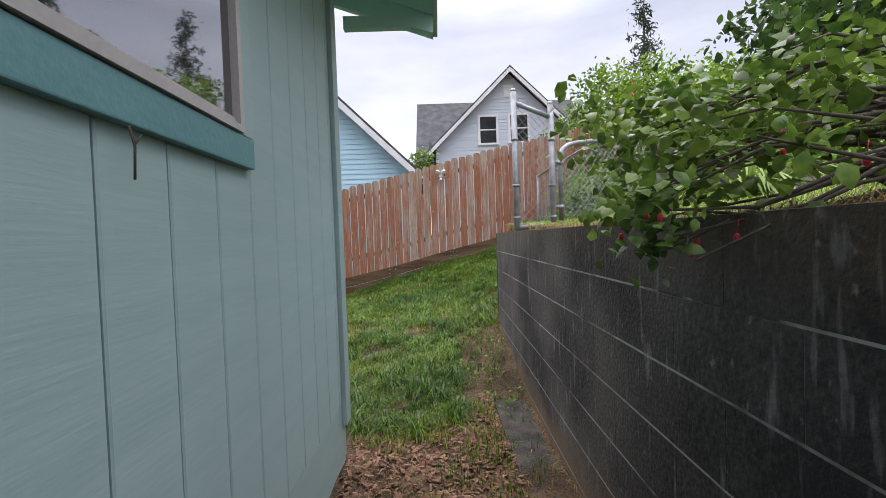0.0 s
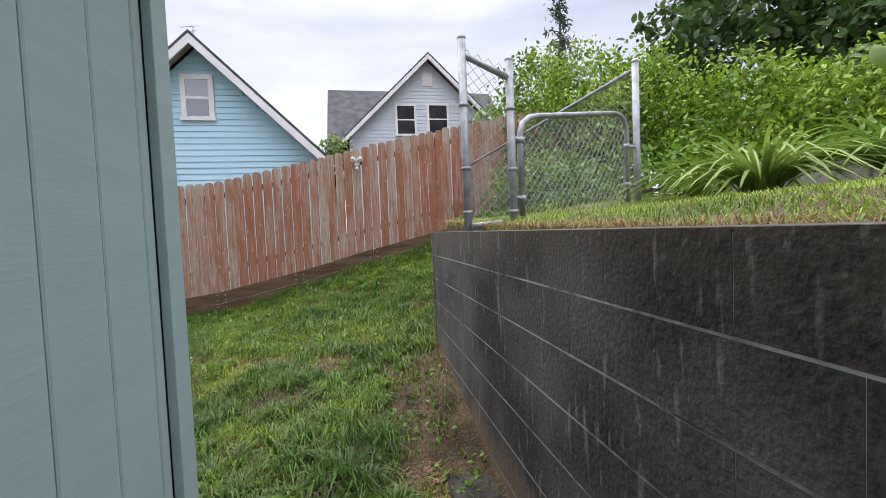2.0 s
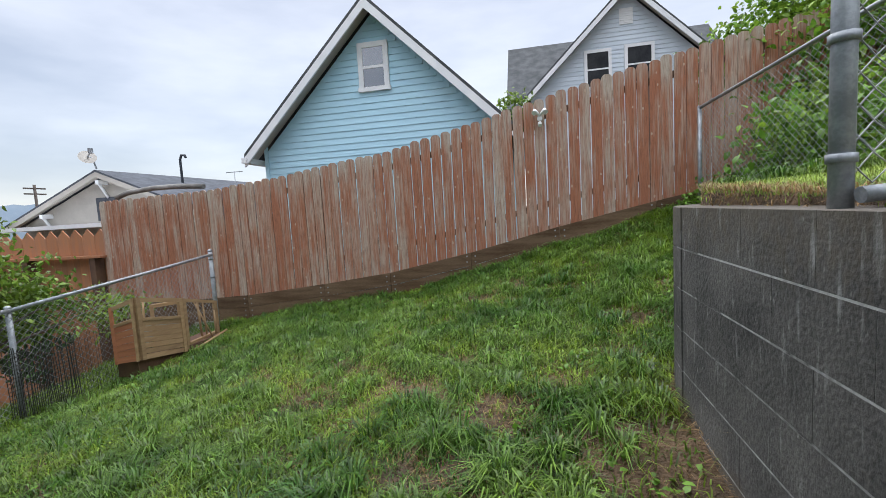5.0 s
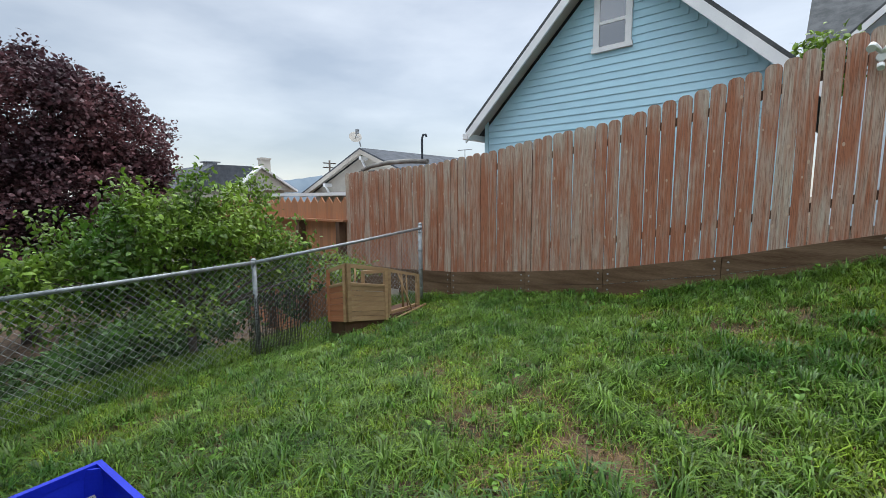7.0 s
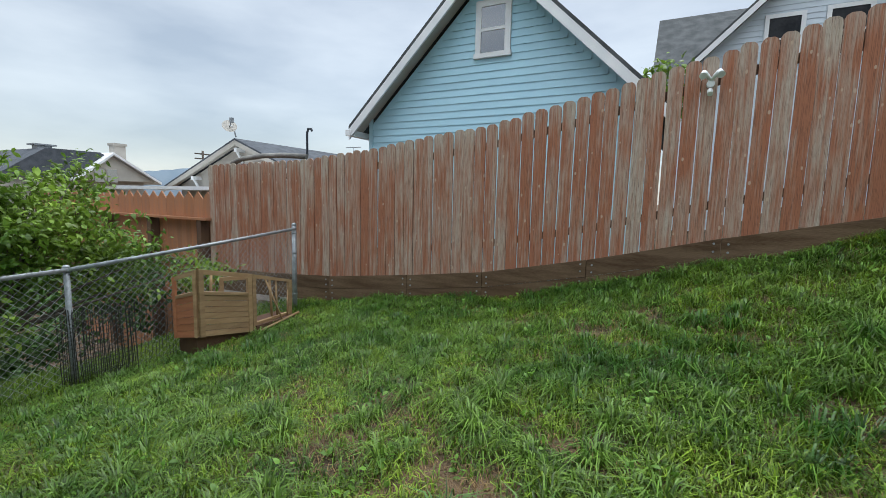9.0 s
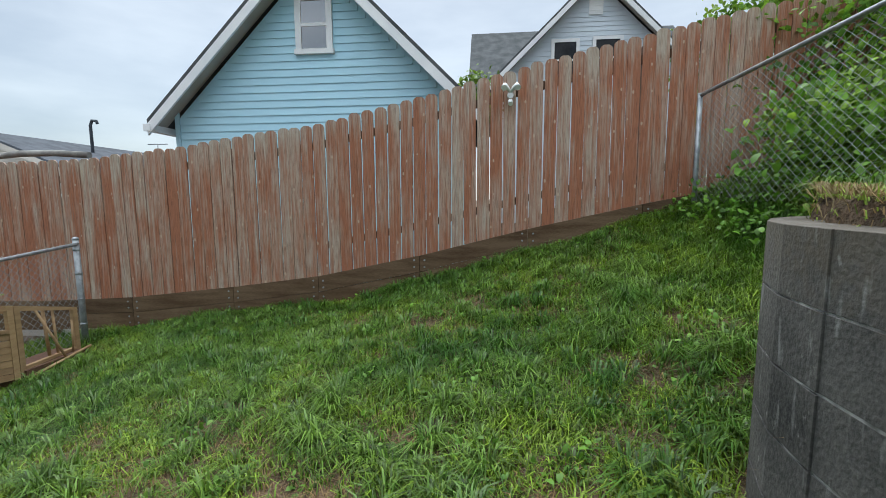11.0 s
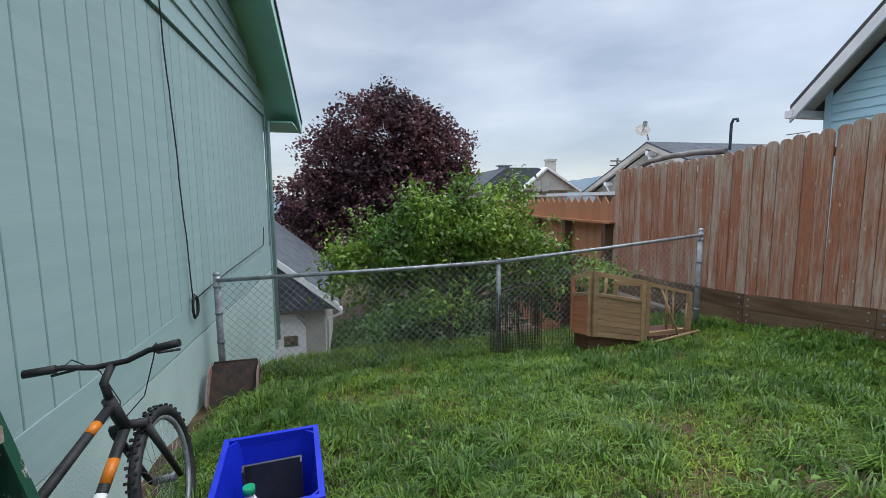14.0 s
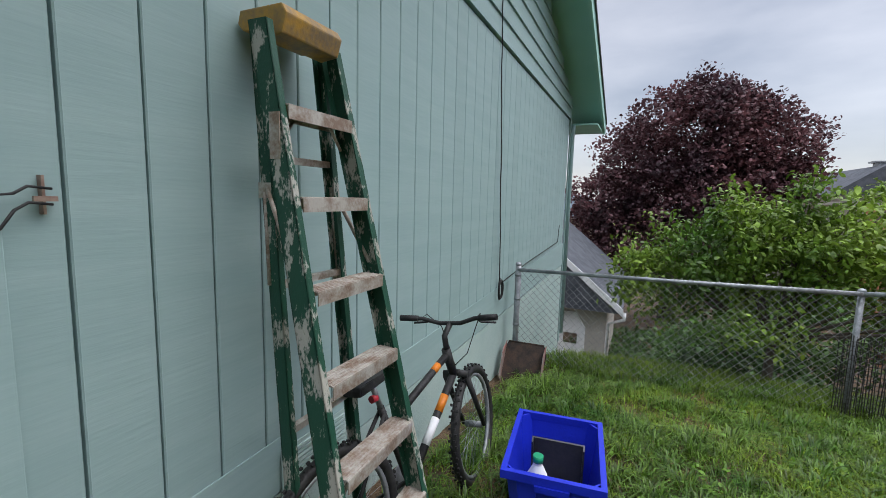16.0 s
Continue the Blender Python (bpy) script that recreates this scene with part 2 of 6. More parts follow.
def wall_mat(name):
    """Old tarred block: near-black with chalky runs, a pitted brown top course and mud splashed at the foot."""
    m = mat(name, (0.026, 0.025, 0.026), (0.14, 0.13, 0.122), 0.9, 1.7, 70, 0.55, lo=0.35, hi=0.75, bdist=0.008, world_space=True, rnd=0.10)
    n, l = m.node_tree.nodes, m.node_tree.links
    b = n["Principled BSDF"]
    out = b.inputs['Base Color'].links[0].from_socket
    geo = n.new("ShaderNodeNewGeometry").outputs['Position']
    sep = n.new("ShaderNodeSeparateXYZ")
    l.new(geo, sep.inputs[0])

    def layer(scale, stretch, lo, hi, amount, col, base, height=None):
        """Lays a colour over base where a noise is high; height: (z of full cover, z of none, how far the edge strays)."""
        mp = n.new("ShaderNodeMapping")
        mp.inputs['Scale'].default_value = stretch
        l.new(geo, mp.inputs[0])
        t = n.new("ShaderNodeTexNoise")
        t.inputs['Scale'].default_value, t.inputs['Detail'].default_value = scale, 5
        l.new(mp.outputs[0], t.inputs['Vector'])
        fac = t.outputs['Fac']
        if height:
            q = n.new("ShaderNodeMath")
            q.operation = 'MULTIPLY_ADD'
            q.inputs[1].default_value = height[2]
            l.new(fac, q.inputs[0])
            l.new(sep.outputs['Z'], q.inputs[2])
            fac, lo, hi = q.outputs[0], height[1], height[0]
        r = n.new("ShaderNodeMapRange")
        r.inputs['From Min'].default_value, r.inputs['From Max'].default_value, r.inputs['To Max'].default_value = lo, hi, amount
        l.new(fac, r.inputs['Value'])
        x_ = n.new("ShaderNodeMix")
        x_.data_type = 'RGBA'
        l.new(r.outputs[0], x_.inputs[0])
        l.new(base, x_.inputs[6])
        x_.inputs[7].default_value = (*col, 1)
        return x_.outputs[2]
    out = layer(26.0, (1, 1, 0.9), 0, 1, 0.55, (0.105, 0.082, 0.055), out, (1.95, 1.72, 0.45))
    out = layer(9.0, (3.2, 3.2, 0.55), 0.60, 0.74, 0.55, (0.33, 0.325, 0.32), out)
    out = layer(42.0, (1, 1, 0.6), 0.66, 0.76, 0.6, (0.30, 0.29, 0.275), out)
    out = layer(3.0, (1, 1, 1), 0, 1, 0.75, (0.20, 0.135, 0.08), out, (0.78, 1.02, 0.55))
    l.new(out, b.inputs['Base Color'])
    return m


M_BLOCK = wall_mat("dark_stained_concrete_block")


def picket_mat(name, red, grey, dark):
    """Weathered cedar: board by board redder or greyer, long grain streaks, pale knots, greyed top ends."""
    m = bpy.data.materials.new(name)
    m.use_nodes = True
    n, l = m.node_tree.nodes, m.node_tree.links
    b = n["Principled BSDF"]
    oi, co = n.new("ShaderNodeObjectInfo"), n.new("ShaderNodeTexCoord")
    seed = n.new("ShaderNodeMath")
    seed.operation = 'MULTIPLY'
    seed.inputs[1].default_value = 53.0
    l.new(oi.outputs['Random'], seed.inputs[0])
    shift = n.new("ShaderNodeVectorMath")
    l.new(co.outputs['Object'], shift.inputs[0])
    l.new(seed.outputs[0], shift.inputs[1])

    def tex(scale, stretch, detail=4):
        mp = n.new("ShaderNodeMapping")
        mp.inputs['Scale'].default_value = stretch
        l.new(shift.outputs[0], mp.inputs[0])
        t = n.new("ShaderNodeTexNoise")
        t.inputs['Scale'].default_value, t.inputs['Detail'].default_value = scale, detail
        l.new(mp.outputs[0], t.inputs['Vector'])
        return t.outputs['Fac']

    def calc(op, a, c):
        q = n.new("ShaderNodeMath")
        q.operation = op
        q.inputs[2].default_value = 0.0
        for k_, v in enumerate((a, c)):
            if isinstance(v, float):
                q.inputs[k_].default_value = v
            else:
                l.new(v, q.inputs[k_])
        return q.outputs[0]

    def blend(f, a, c):
        q = n.new("ShaderNodeMix")
        q.data_type = 'RGBA'
        l.new(f, q.inputs[0])
        for k_, v in ((6, a), (7, c)):
            if isinstance(v, tuple):
                q.inputs[k_].default_value = (*v, 1)
            else:
                l.new(v, q.inputs[k_])
        return q.outputs[2]

    def ramp(v, lo, hi):
        q = n.new("ShaderNodeMapRange")
        q.inputs['From Min'].default_value, q.inputs['From Max'].default_value = lo, hi
        l.new(v, q.inputs['Value'])
        return q.outputs[0]
    streak = tex(5.0, (9, 9, 0.35))
    patch = tex(2.2, (3, 3, 0.8))
    grain = tex(60.0, (5, 5, 0.12), 3)
    sep = n.new("ShaderNodeSeparateXYZ")
    l.new(co.outputs['Object'], sep.inputs[0])
    board = calc('MULTIPLY_ADD', ramp(oi.outputs['Random'], 0.1, 1.0), 0.6)
    worn = calc('ADD', board, calc('MULTIPLY', ramp(sep.outputs['Z'], 1.45, 1.8), 0.35))
    worn = calc('ADD', worn, calc('MULTIPLY', calc('SUBTRACT', patch, 0.5), 1.8))
    worn = calc('ADD', worn, calc('MULTIPLY', calc('SUBTRACT', streak, 0.5), 2.1))
    cl = n.new("ShaderNodeClamp")
    l.new(worn, cl.inputs[0])
    base = blend(cl.outputs[0], red, grey)
    base = blend(calc('MULTIPLY', ramp(grain, 0.47, 0.7), 0.75), base, dark)
    vm = n.new("ShaderNodeMapping")
    vm.inputs['Scale'].default_value = (1.0, 1.0, 0.55)
    l.new(shift.outputs[0], vm.inputs[0])
    vo = n.new("ShaderNodeTexVoronoi")
    vo.inputs['Scale'].default_value = 10.0
    l.new(vm.outputs[0], vo.inputs['Vector'])
    knot = calc('LESS_THAN', vo.outputs['Distance'], 0.11)
    base = blend(calc('MULTIPLY', knot, 0.75), base, (0.50, 0.37, 0.27))
    l.new(base, b.inputs['Base Color'])
    b.inputs['Roughness'].default_value = 0.85
    b.inputs['Specular IOR Level'].default_value = 0.3
    bp = n.new("ShaderNodeBump")
    bp.inputs['Strength'].default_value, bp.inputs['Distance'].default_value = 0.5, 0.006
    l.new(grain, bp.inputs['Height'])
    l.new(bp.outputs[0], b.inputs['Normal'])
    return m


M_PICKET = picket_mat("weathered_red_cedar", (0.35, 0.137, 0.077), (0.46, 0.38, 0.31), (0.11, 0.055, 0.036))
M_FOOT = mat("mossy_dark_concrete", (0.028, 0.028, 0.026), (0.085, 0.078, 0.066), 0.95, 9, 70, 0.8)
M_DPANE = mat("dim_window_glass", (0.012, 0.013, 0.015), (0.03, 0.03, 0.032), 0.15, 3, 20, 0, spec=0.25)
M_PANE = glass_mat("dark_window_glass", (0.03, 0.03, 0.035))
# lighter grey tint for the blue house's upper pane
M_PANEG = glass_mat("grey_window_glass", (0.16, 0.16, 0.17), 0.08)


# ---- mesh helpers ----
def box(bm, x0, x1, y0, y1, z0, z1, m=None):
    vs = [bm.verts.new(Vector(p) if m is None else m @ Vector(p)) for p in
          ((x0, y0, z0), (x1, y0, z0), (x1, y1, z0), (x0, y1, z0), (x0, y0, z1), (x1, y0, z1), (x1, y1, z1), (x0, y1, z1))]
    for f in ((3, 2, 1, 0), (4, 5, 6, 7), (0, 1, 5, 4), (1, 2, 6, 5), (2, 3, 7, 6), (3, 0, 4, 7)):
        bm.faces.new([vs[i] for i in f])
    return vs


def prism(bm, outline, axis, a, b):
    """Extrude a convex 2D outline along an axis ('x', 'y' or 'z') from a to b."""
    def p(u, v, w):
        return {"x": (w, u, v), "y": (u, w, v), "z": (u, v, w)}[axis]
    lo = [bm.verts.new(p(u, v, a)) for u, v in outline]
    hi = [bm.verts.new(p(u, v, b)) for u, v in outline]
    n = len(outline)
    bm.faces.new(lo[::-1])
    bm.faces.new(hi)
    for i in range(n):
        bm.faces.new((lo[i], lo[(i + 1) % n], hi[(i + 1) % n], hi[i]))


def tube(bm, pts, r, sides=8, caps=True, r2=None):
    """A round bar through the points, tapering from r to r2."""
    pts = [Vector(p) for p in pts]
    rings = []
    n = len(pts)
    side = None
    for i, p in enumerate(pts):
        d = (pts[min(i + 1, n - 1)] - pts[max(i - 1, 0)]).normalized()
        if side is None:
            ref = Vector((0, 0, 1)) if abs(d.z) < 0.9 else Vector((1, 0, 0))
            side = d.cross(ref).normalized()
        else:
            side = (side - d * side.dot(d)).normalized()
        up = d.cross(side)
        rr = r if r2 is None else r + (r2 - r) * i / max(1, n - 1)
        rings.append([bm.verts.new(p + rr * (math.cos(a) * side + math.sin(a) * up)) for a in
                      (2 * math.pi * k / sides for k in range(sides))])
    for a, b in zip(rings, rings[1:]):
        for k in range(sides):
            f = bm.faces.new((a[k], a[(k + 1) % sides], b[(k + 1) % sides], b[k]))
            f.smooth = True
    if caps:
        bm.faces.new(rings[0][::-1])
        bm.faces.new(rings[-1])


def obj(name, bm, material, parent=None, label="", bevel=0.0):
    if bevel:
        bmesh.ops.bevel(bm, geom=bm.edges[:], offset=bevel, segments=2, affect='EDGES', profile=0.6)
    bmesh.ops.recalc_face_normals(bm, faces=bm.faces[:])
    me = bpy.data.meshes.new(name)
    bm.to_mesh(me)
    bm.free()
    me.materials.append(material)
    ob = new(name, me)
    if parent is not None:
        ob.parent = parent
        ob.matrix_parent_inverse = parent.matrix_basis.inverted()
    if label:
        ob["label"] = label
    return ob


def part(name, bm, material, parent, label="", bevel=0.0):
    return obj(name, bm, material, parent, label, bevel)


def shared(name, me, m, parent):
    """One more object on a mesh that is already made, at the pose m in the world."""
    ob = new(name, me)
    ob.parent = parent
    ob.matrix_basis = parent.matrix_basis.inverted() @ m
    return ob


def thing(name, x, y, z, label, category, group="", kind=""):
    ob = new(name)
    ob.matrix_basis = Matrix.Translation((x, y, z))
    ob.empty_display_size = 0.1
    return tagged(ob, label, category, group, kind)


def boxobj(name, dims, material, parent=None, label="", bevel=0.0):
    bm = bmesh.new()
    box(bm, *dims)
    return obj(name, bm, material, parent, label, bevel)


def soup(name, verts, faces_tri, material, parent=None, smooth=True):
    """A mesh from numpy arrays: verts (n, 3), triangles (m, 3)."""
    me = bpy.data.meshes.new(name)
    me.vertices.add(len(verts))
    me.vertices.foreach_set("co", np.asarray(verts, dtype=np.float32).ravel())
    nf = len(faces_tri)
    me.loops.add(nf * 3)
    me.loops.foreach_set("vertex_index", np.asarray(faces_tri, dtype=np.int32).ravel())
    me.polygons.add(nf)
    me.polygons.foreach_set("loop_start", np.arange(0, nf * 3, 3, dtype=np.int32))
    me.polygons.foreach_set("loop_total", np.full(nf, 3, dtype=np.int32))
    me.update(calc_edges=True)
    me.materials.append(material)
    ob = new(name, me)
    if parent is not None:
        ob.parent = parent
        ob.matrix_parent_inverse = parent.matrix_basis.inverted()
    return ob


# ---- the lie of the land ----
FX = (-9.0, -5.1, -3.1, -1.8, -0.7, 0.55, 2.0, 3.2, 9.0)
FZ = (-0.3, 0.11, 0.38, 0.56, 0.85, 1.15, 1.66, 1.85, 2.3)
NX = (-9.0, -6.0, -4.5, -2.0, 0.0, 0.9, 9.0)
NZ = (-0.9, -0.25, 0.0, 0.25, 0.44, 0.47, 0.5)
TOP = 1.712         # top of the block wall and of the terrace behind it


def sstep(a, b, v):
    u = np.clip((v - a) / (b - a), 0, 1)
    return u * u * (3 - 2 * u)


def wall_x(y):
    """Inner face of the block wall; past y = 5.0 it curves away to +x."""
    r = 0.9
    u = np.clip(y - 5.0, 0, r)
    return 0.835 + 0.012 * (np.minimum(y, 5.0) - 2) + r - np.sqrt(np.maximum(r * r - u * u, 0))


def ground(x, y):
    x, y = np.asarray(x, dtype=float), np.asarray(y, dtype=float)
    s = np.clip((y - 3.4) / 5.3, 0, 1)
    z = np.interp(x, NX, NZ) * (1 - s) + np.interp(x, FX, FZ) * s
    z = z + 0.03 * np.sin(1.9 * x + 0.7) * np.sin(1.7 * y) + 0.015 * np.sin(5.1 * x + 2.2 * y) + 0.014 * np.sin(9.3 * x + 1.7 * np.sin(6.1 * y)) * np.sin(10.7 * y + 0.8)
    # the drop beyond the chain-link fence, down to the houses below
    drop = np.clip(-5.2 - x, 0, None)
    z = z - np.minimum(0.36 * drop, 3.1) * (x < -5.2) - 0.03 * np.clip(-14 - x, 0, 60)
    # the terrace behind the block wall
    wx = wall_x(y) + 0.11
    ter = TOP + 0.02 * np.sin(3 * x + y) + 0.09 * np.clip(x - 0.95, 0, 1.5) + 0.05 * np.clip(x - 2.45, 0, 8) + 0.04 * np.clip(y - 4, 0, 5)
    hard = sstep(-0.03, 0.03, x - wx)
    soft = sstep(1.9, 3.0, x)
    t = np.where(y < 5.7, hard, soft)
    t = np.where((y >= 5.7) & (y < 6.4), hard * (1 - (y - 5.7) / 0.7) + soft * (y - 5.7) / 0.7, t)
    z = z * (1 - t) + np.maximum(ter, z) * t
    z = z - 0.135 * (1 - sstep(2.85, 3.5, y)) * (x < -0.9) * (x > -6)
    z = z - 0.14 * np.exp(-((x + 4.7) / 0.8) ** 2 - ((y - 6.7) / 1.1) ** 2)
    # behind the far fence the next yard lies a little lower
    return np.where(y > 9.0, z - 0.3, z)


def gz(x, y):
    return float(ground(x, y))


gx = np.unique(np.concatenate([[-3000, -900, -300, -120, -70], np.arange(-45, -9, 2.0), np.arange(-9, -5, 0.3), np.arange(-5, 3.2, 0.11),
                               np.arange(3.2, 12, 0.5), [15, 25, 60, 300, 900, 3000]]))
gy = np.unique(np.concatenate([[-3000, -900, -200, -60, -20, -8], np.arange(-4, 1, 0.5), np.arange(1, 9.4, 0.11), np.arange(9.5, 40, 2.0), [60, 120, 300, 900, 3000]]))
GXX, GYY = np.meshgrid(gx, gy, indexing="ij")
GZ = ground(np.clip(GXX, -75, 30), np.clip(GYY, -12, 30))
rng = np.random.default_rng(5)
inner = (np.abs(GXX + 1) < 6) & (GYY < 9.2) & (GYY > 0)
GZ = GZ + np.where(inner, rng.normal(0, 0.006, GZ.shape), 0)
gv = np.stack([GXX, GYY, GZ], -1).reshape(-1, 3)
ni, nj = len(gx), len(gy)
ii, jj = np.meshgrid(np.arange(ni - 1), np.arange(nj - 1), indexing="ij")
a = (ii * nj + jj).ravel()
gt = np.concatenate([np.stack([a, a + nj, a + nj + 1], 1), np.stack([a, a + nj + 1, a + 1], 1)])
ground_ob = soup("ground", gv, gt, M_SOIL)
ground_ob.data.polygons.foreach_set("use_smooth", np.ones(len(gt), dtype=bool))
tagged(ground_ob, "damp brown soil of a sloping back yard", "ground", kind="structure")

# ---- the teal house ----
HX, HY, HXF = -0.357, 2.80, -8.19      # side wall, back wall, far corner
SID = 0.75                             # foot of the siding
RS = 0.35                              # roof slope
EAVE_Z, EAVE_E, EAVE_W, RIDGE = 3.22, 0.24, -9.24, -4.5


def roof_z(x):
    return EAVE_Z + RS * min(EAVE_E - x, x - EAVE_W)


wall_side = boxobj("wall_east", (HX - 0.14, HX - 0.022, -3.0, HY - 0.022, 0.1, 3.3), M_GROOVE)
tagged(wall_side, "teal painted grooved plywood house wall beside the path", "wall", kind="structure")
bm = bmesh.new()
prism(bm, [(HXF, -1.6), (HX - 0.03, -1.6), (HX - 0.03, roof_z(HX) - 0.05), (RIDGE, roof_z(RIDGE) - 0.05), (HXF, roof_z(HXF) - 0.05)], "y", HY - 0.16, HY - 0.022)
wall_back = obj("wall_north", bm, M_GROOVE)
tagged(wall_back, "teal painted gable wall of grooved plywood siding", "wall", kind="structure")

for nm, dims in (("wall_west", (HXF, HXF + 0.14, -3.0, HY - 0.16, -1.6, 3.4)), ("wall_south", (HXF, HX - 0.14, -3.1, -3.0, -1.6, 3.4))):
    tagged(boxobj(nm, dims, M_TEAL), "teal painted house wall", "wall", kind="structure")


def plank_mesh(name, w, h, d, axis):
    """A siding plank with its edges eased; origin at its foot."""
    bm = bmesh.new()
    e = 0.004
    o = [(-w / 2, -d), (w / 2, -d), (w / 2, -e), (w / 2 - e, 0), (-w / 2 + e, 0), (-w / 2, -e)]
    if axis == "y":
        prism(bm, o, "z", 0, h)
    else:
        prism(bm, [(v, -u) for u, v in o], "z", 0, h)
    bmesh.ops.recalc_face_normals(bm, faces=bm.faces[:])
    me = bpy.data.meshes.new(name)
    bm.to_mesh(me)
    bm.free()
    me.materials.append(M_TEAL)
    return me


GR, GRB = 0.205, 0.197
back_plank = plank_mesh("back_plank", GRB - 0.0065, 3.17 - SID, 0.022, "y")
k = 0
x = -0.570 - GRB / 2
while x > HXF + 0.1:
    shared("siding_plank", back_plank, pose(x, HY, SID), wall_back)
    x -= GRB
shared("siding_plank", plank_mesh("edge_plank", 0.122, 3.17 - SID, 0.022, "y"), pose(-0.504, HY, SID), wall_back)
# window in the side wall, and the planks round it
WY0, WY1, WZ0, WZ1 = -0.5, 1.52, 2.03, 3.1
side_plank = plank_mesh("side_plank", GR - 0.0065, 3.3 - SID, 0.022, "x")
side_short = plank_mesh("side_plank_short", GR - 0.0065, WZ0 - 0.05 - SID, 0.022, "x")
shared("siding_plank", plank_mesh("edge_plank", 0.05, 3.3 - SID, 0.022, "x"), pose(HX, 2.672, SID), wall_side)
y = 2.642 - GR / 2
while y > -3:
    inside = WY0 - 0.1 < y < WY1 + 0.06
    shared("siding_plank", side_short if inside else side_plank, pose(HX, y, SID), wall_side)
    y -= GR

corner = thing("corner_trim", HX, HY, SID, "narrow teal corner board on the house", "trim", kind="structure")
bm = bmesh.new()
box(bm, HX - 0.005, HX + 0.022, HY - 0.085, HY + 0.024, 0.62, 3.25)
part("side_board", bm, M_TEAL, corner, bevel=0.003)
bm = bmesh.new()
box(bm, HX - 0.085, HX - 0.006, HY + 0.001, HY + 0.024, 0.62, 3.3)
part("back_board", bm, M_TEAL, corner, bevel=0.003)
far_corner = thing("corner_trim", HXF, HY, 0, "narrow teal corner board on the house", "trim", kind="structure")
bm = bmesh.new()
box(bm, HXF - 0.02, HXF + 0.08, HY + 0.001, HY + 0.024, -0.9, 3.2)
part("back_board", bm, M_TEAL, far_corner, bevel=0.003)
# skirt boards and foundation under the siding
found = thing("foundation", HX, HY, 0, "painted skirt board and rough concrete footing under the siding", "foundation", kind="structure")
bm = bmesh.new()
box(bm, HX - 0.10, HX - 0.006, -3, HY - 0.002, 0.42, SID - 0.012)
part("skirt_board", bm, M_TEAL, found, bevel=0.004)
bm = bmesh.new()
prism(bm, [(HXF, 0.575), (HX - 0.11, 0.555), (HX - 0.11, SID + 0.02), (HXF, 0.985)], "y", HY + 0.0005, HY + 0.005)
part("skirt_board", bm, M_TEAL, found, bevel=0.004)
bm = bmesh.new()
box(bm, HXF, HX - 0.11, HY - 0.021, HY + 0.003, -1.6, 0.549)
box(bm, HX - 0.1, HX - 0.014, -3, HY - 0.004, -0.3, 0.416)
part("footing", bm, M_FOUND, found)
bm = bmesh.new()
for i in range(9):
    box(bm, -1.62, -1.24, HY + 0.013, HY + 0.026, 0.535 + 0.021 * i, 0.547 + 0.021 * i)
box(bm, -1.64, -1.22, HY + 0.0125, HY + 0.017, 0.52, 0.735)
part("louvre_vent", bm, M_FOUND, found, "ribbed painted crawl-space vent")

# lap siding in the gable above the planks
z = 3.19
row = 0
while z < 4.75:
    xl = max(HXF + 0.02, EAVE_W + (z + 0.2 - EAVE_Z) / RS) if row else HXF + 0.02
    xr = min(HX - 0.02, EAVE_E - (z + 0.2 - EAVE_Z) / RS) if row else HX - 0.02
    if xr - xl < 0.4:
        break
    bm = bmesh.new()
    prism(bm, [(HY - 0.021, z), (HY + 0.026, z), (HY + 0.006, z + 0.195), (HY - 0.021, z + 0.195)], "x", xl, xr)
    part("lap_board", bm, M_TEAL, wall_back)
    z += 0.195
    row += 1

roof = thing("roof_1", RIDGE, HY, EAVE_Z, "shallow shingled roof with green painted soffit and fascia", "roof", kind="structure")
RY0, RY1 = -3.4, 3.32
for sgn, xe in ((1, EAVE_E), (-1, EAVE_W)):
    bm = bmesh.new()
    prism(bm, [(xe, EAVE_Z + 0.03), (RIDGE, roof_z(RIDGE) + 0.03), (RIDGE, roof_z(RIDGE) + 0.09), (xe, EAVE_Z + 0.09)], "y", RY0 - 0.02, RY1 + 0.02)
    part("shingles", bm, M_SHINGLE, roof)
    bm = bmesh.new()
    prism(bm, [(xe, EAVE_Z), (RIDGE, roof_z(RIDGE)), (RIDGE, roof_z(RIDGE) + 0.027), (xe, EAVE_Z + 0.027)], "y", RY0, RY1)
    part("soffit", bm, M_SOFFIT, roof)
    bm = bmesh.new()
    prism(bm, [(xe, EAVE_Z - 0.15), (RIDGE, roof_z(RIDGE) - 0.15), (RIDGE, roof_z(RIDGE) - 0.003), (xe, EAVE_Z - 0.003)], "y", RY1 - 0.05, RY1 - 0.004)
    part("barge_board", bm, M_SOFFIT, roof)
    bm = bmesh.new()
    box(bm, min(xe, xe + sgn * 0.03), max(xe, xe + sgn * 0.03), RY0, RY1, EAVE_Z - 0.13, EAVE_Z + 0.03)
    part("fascia", bm, M_TEAL, roof)
bm = bmesh.new()
box(bm, EAVE_W + 0.01, HXF - 0.02, HY - 0.1, RY1 - 0.055, EAVE_Z - 0.12, EAVE_Z - 0.09)
part("boxed_eave", bm, M_SOFFIT, roof)
bm = bmesh.new()
prism(bm, [(HX + 0.03, 3.02), (EAVE_E - 0.14, 3.02), (EAVE_E, 2.98), (EAVE_E, EAVE_Z - 0.14), (HX + 0.03, 3.10)], "y", RY1 - 0.3, RY1 - 0.25)
part("lookout_beam", bm, M_SOFFIT, roof)
down = thing("downspout", HXF, HY, 0, "slim teal downspout at the house corner", "downspout", kind="structure")
bm = bmesh.new()
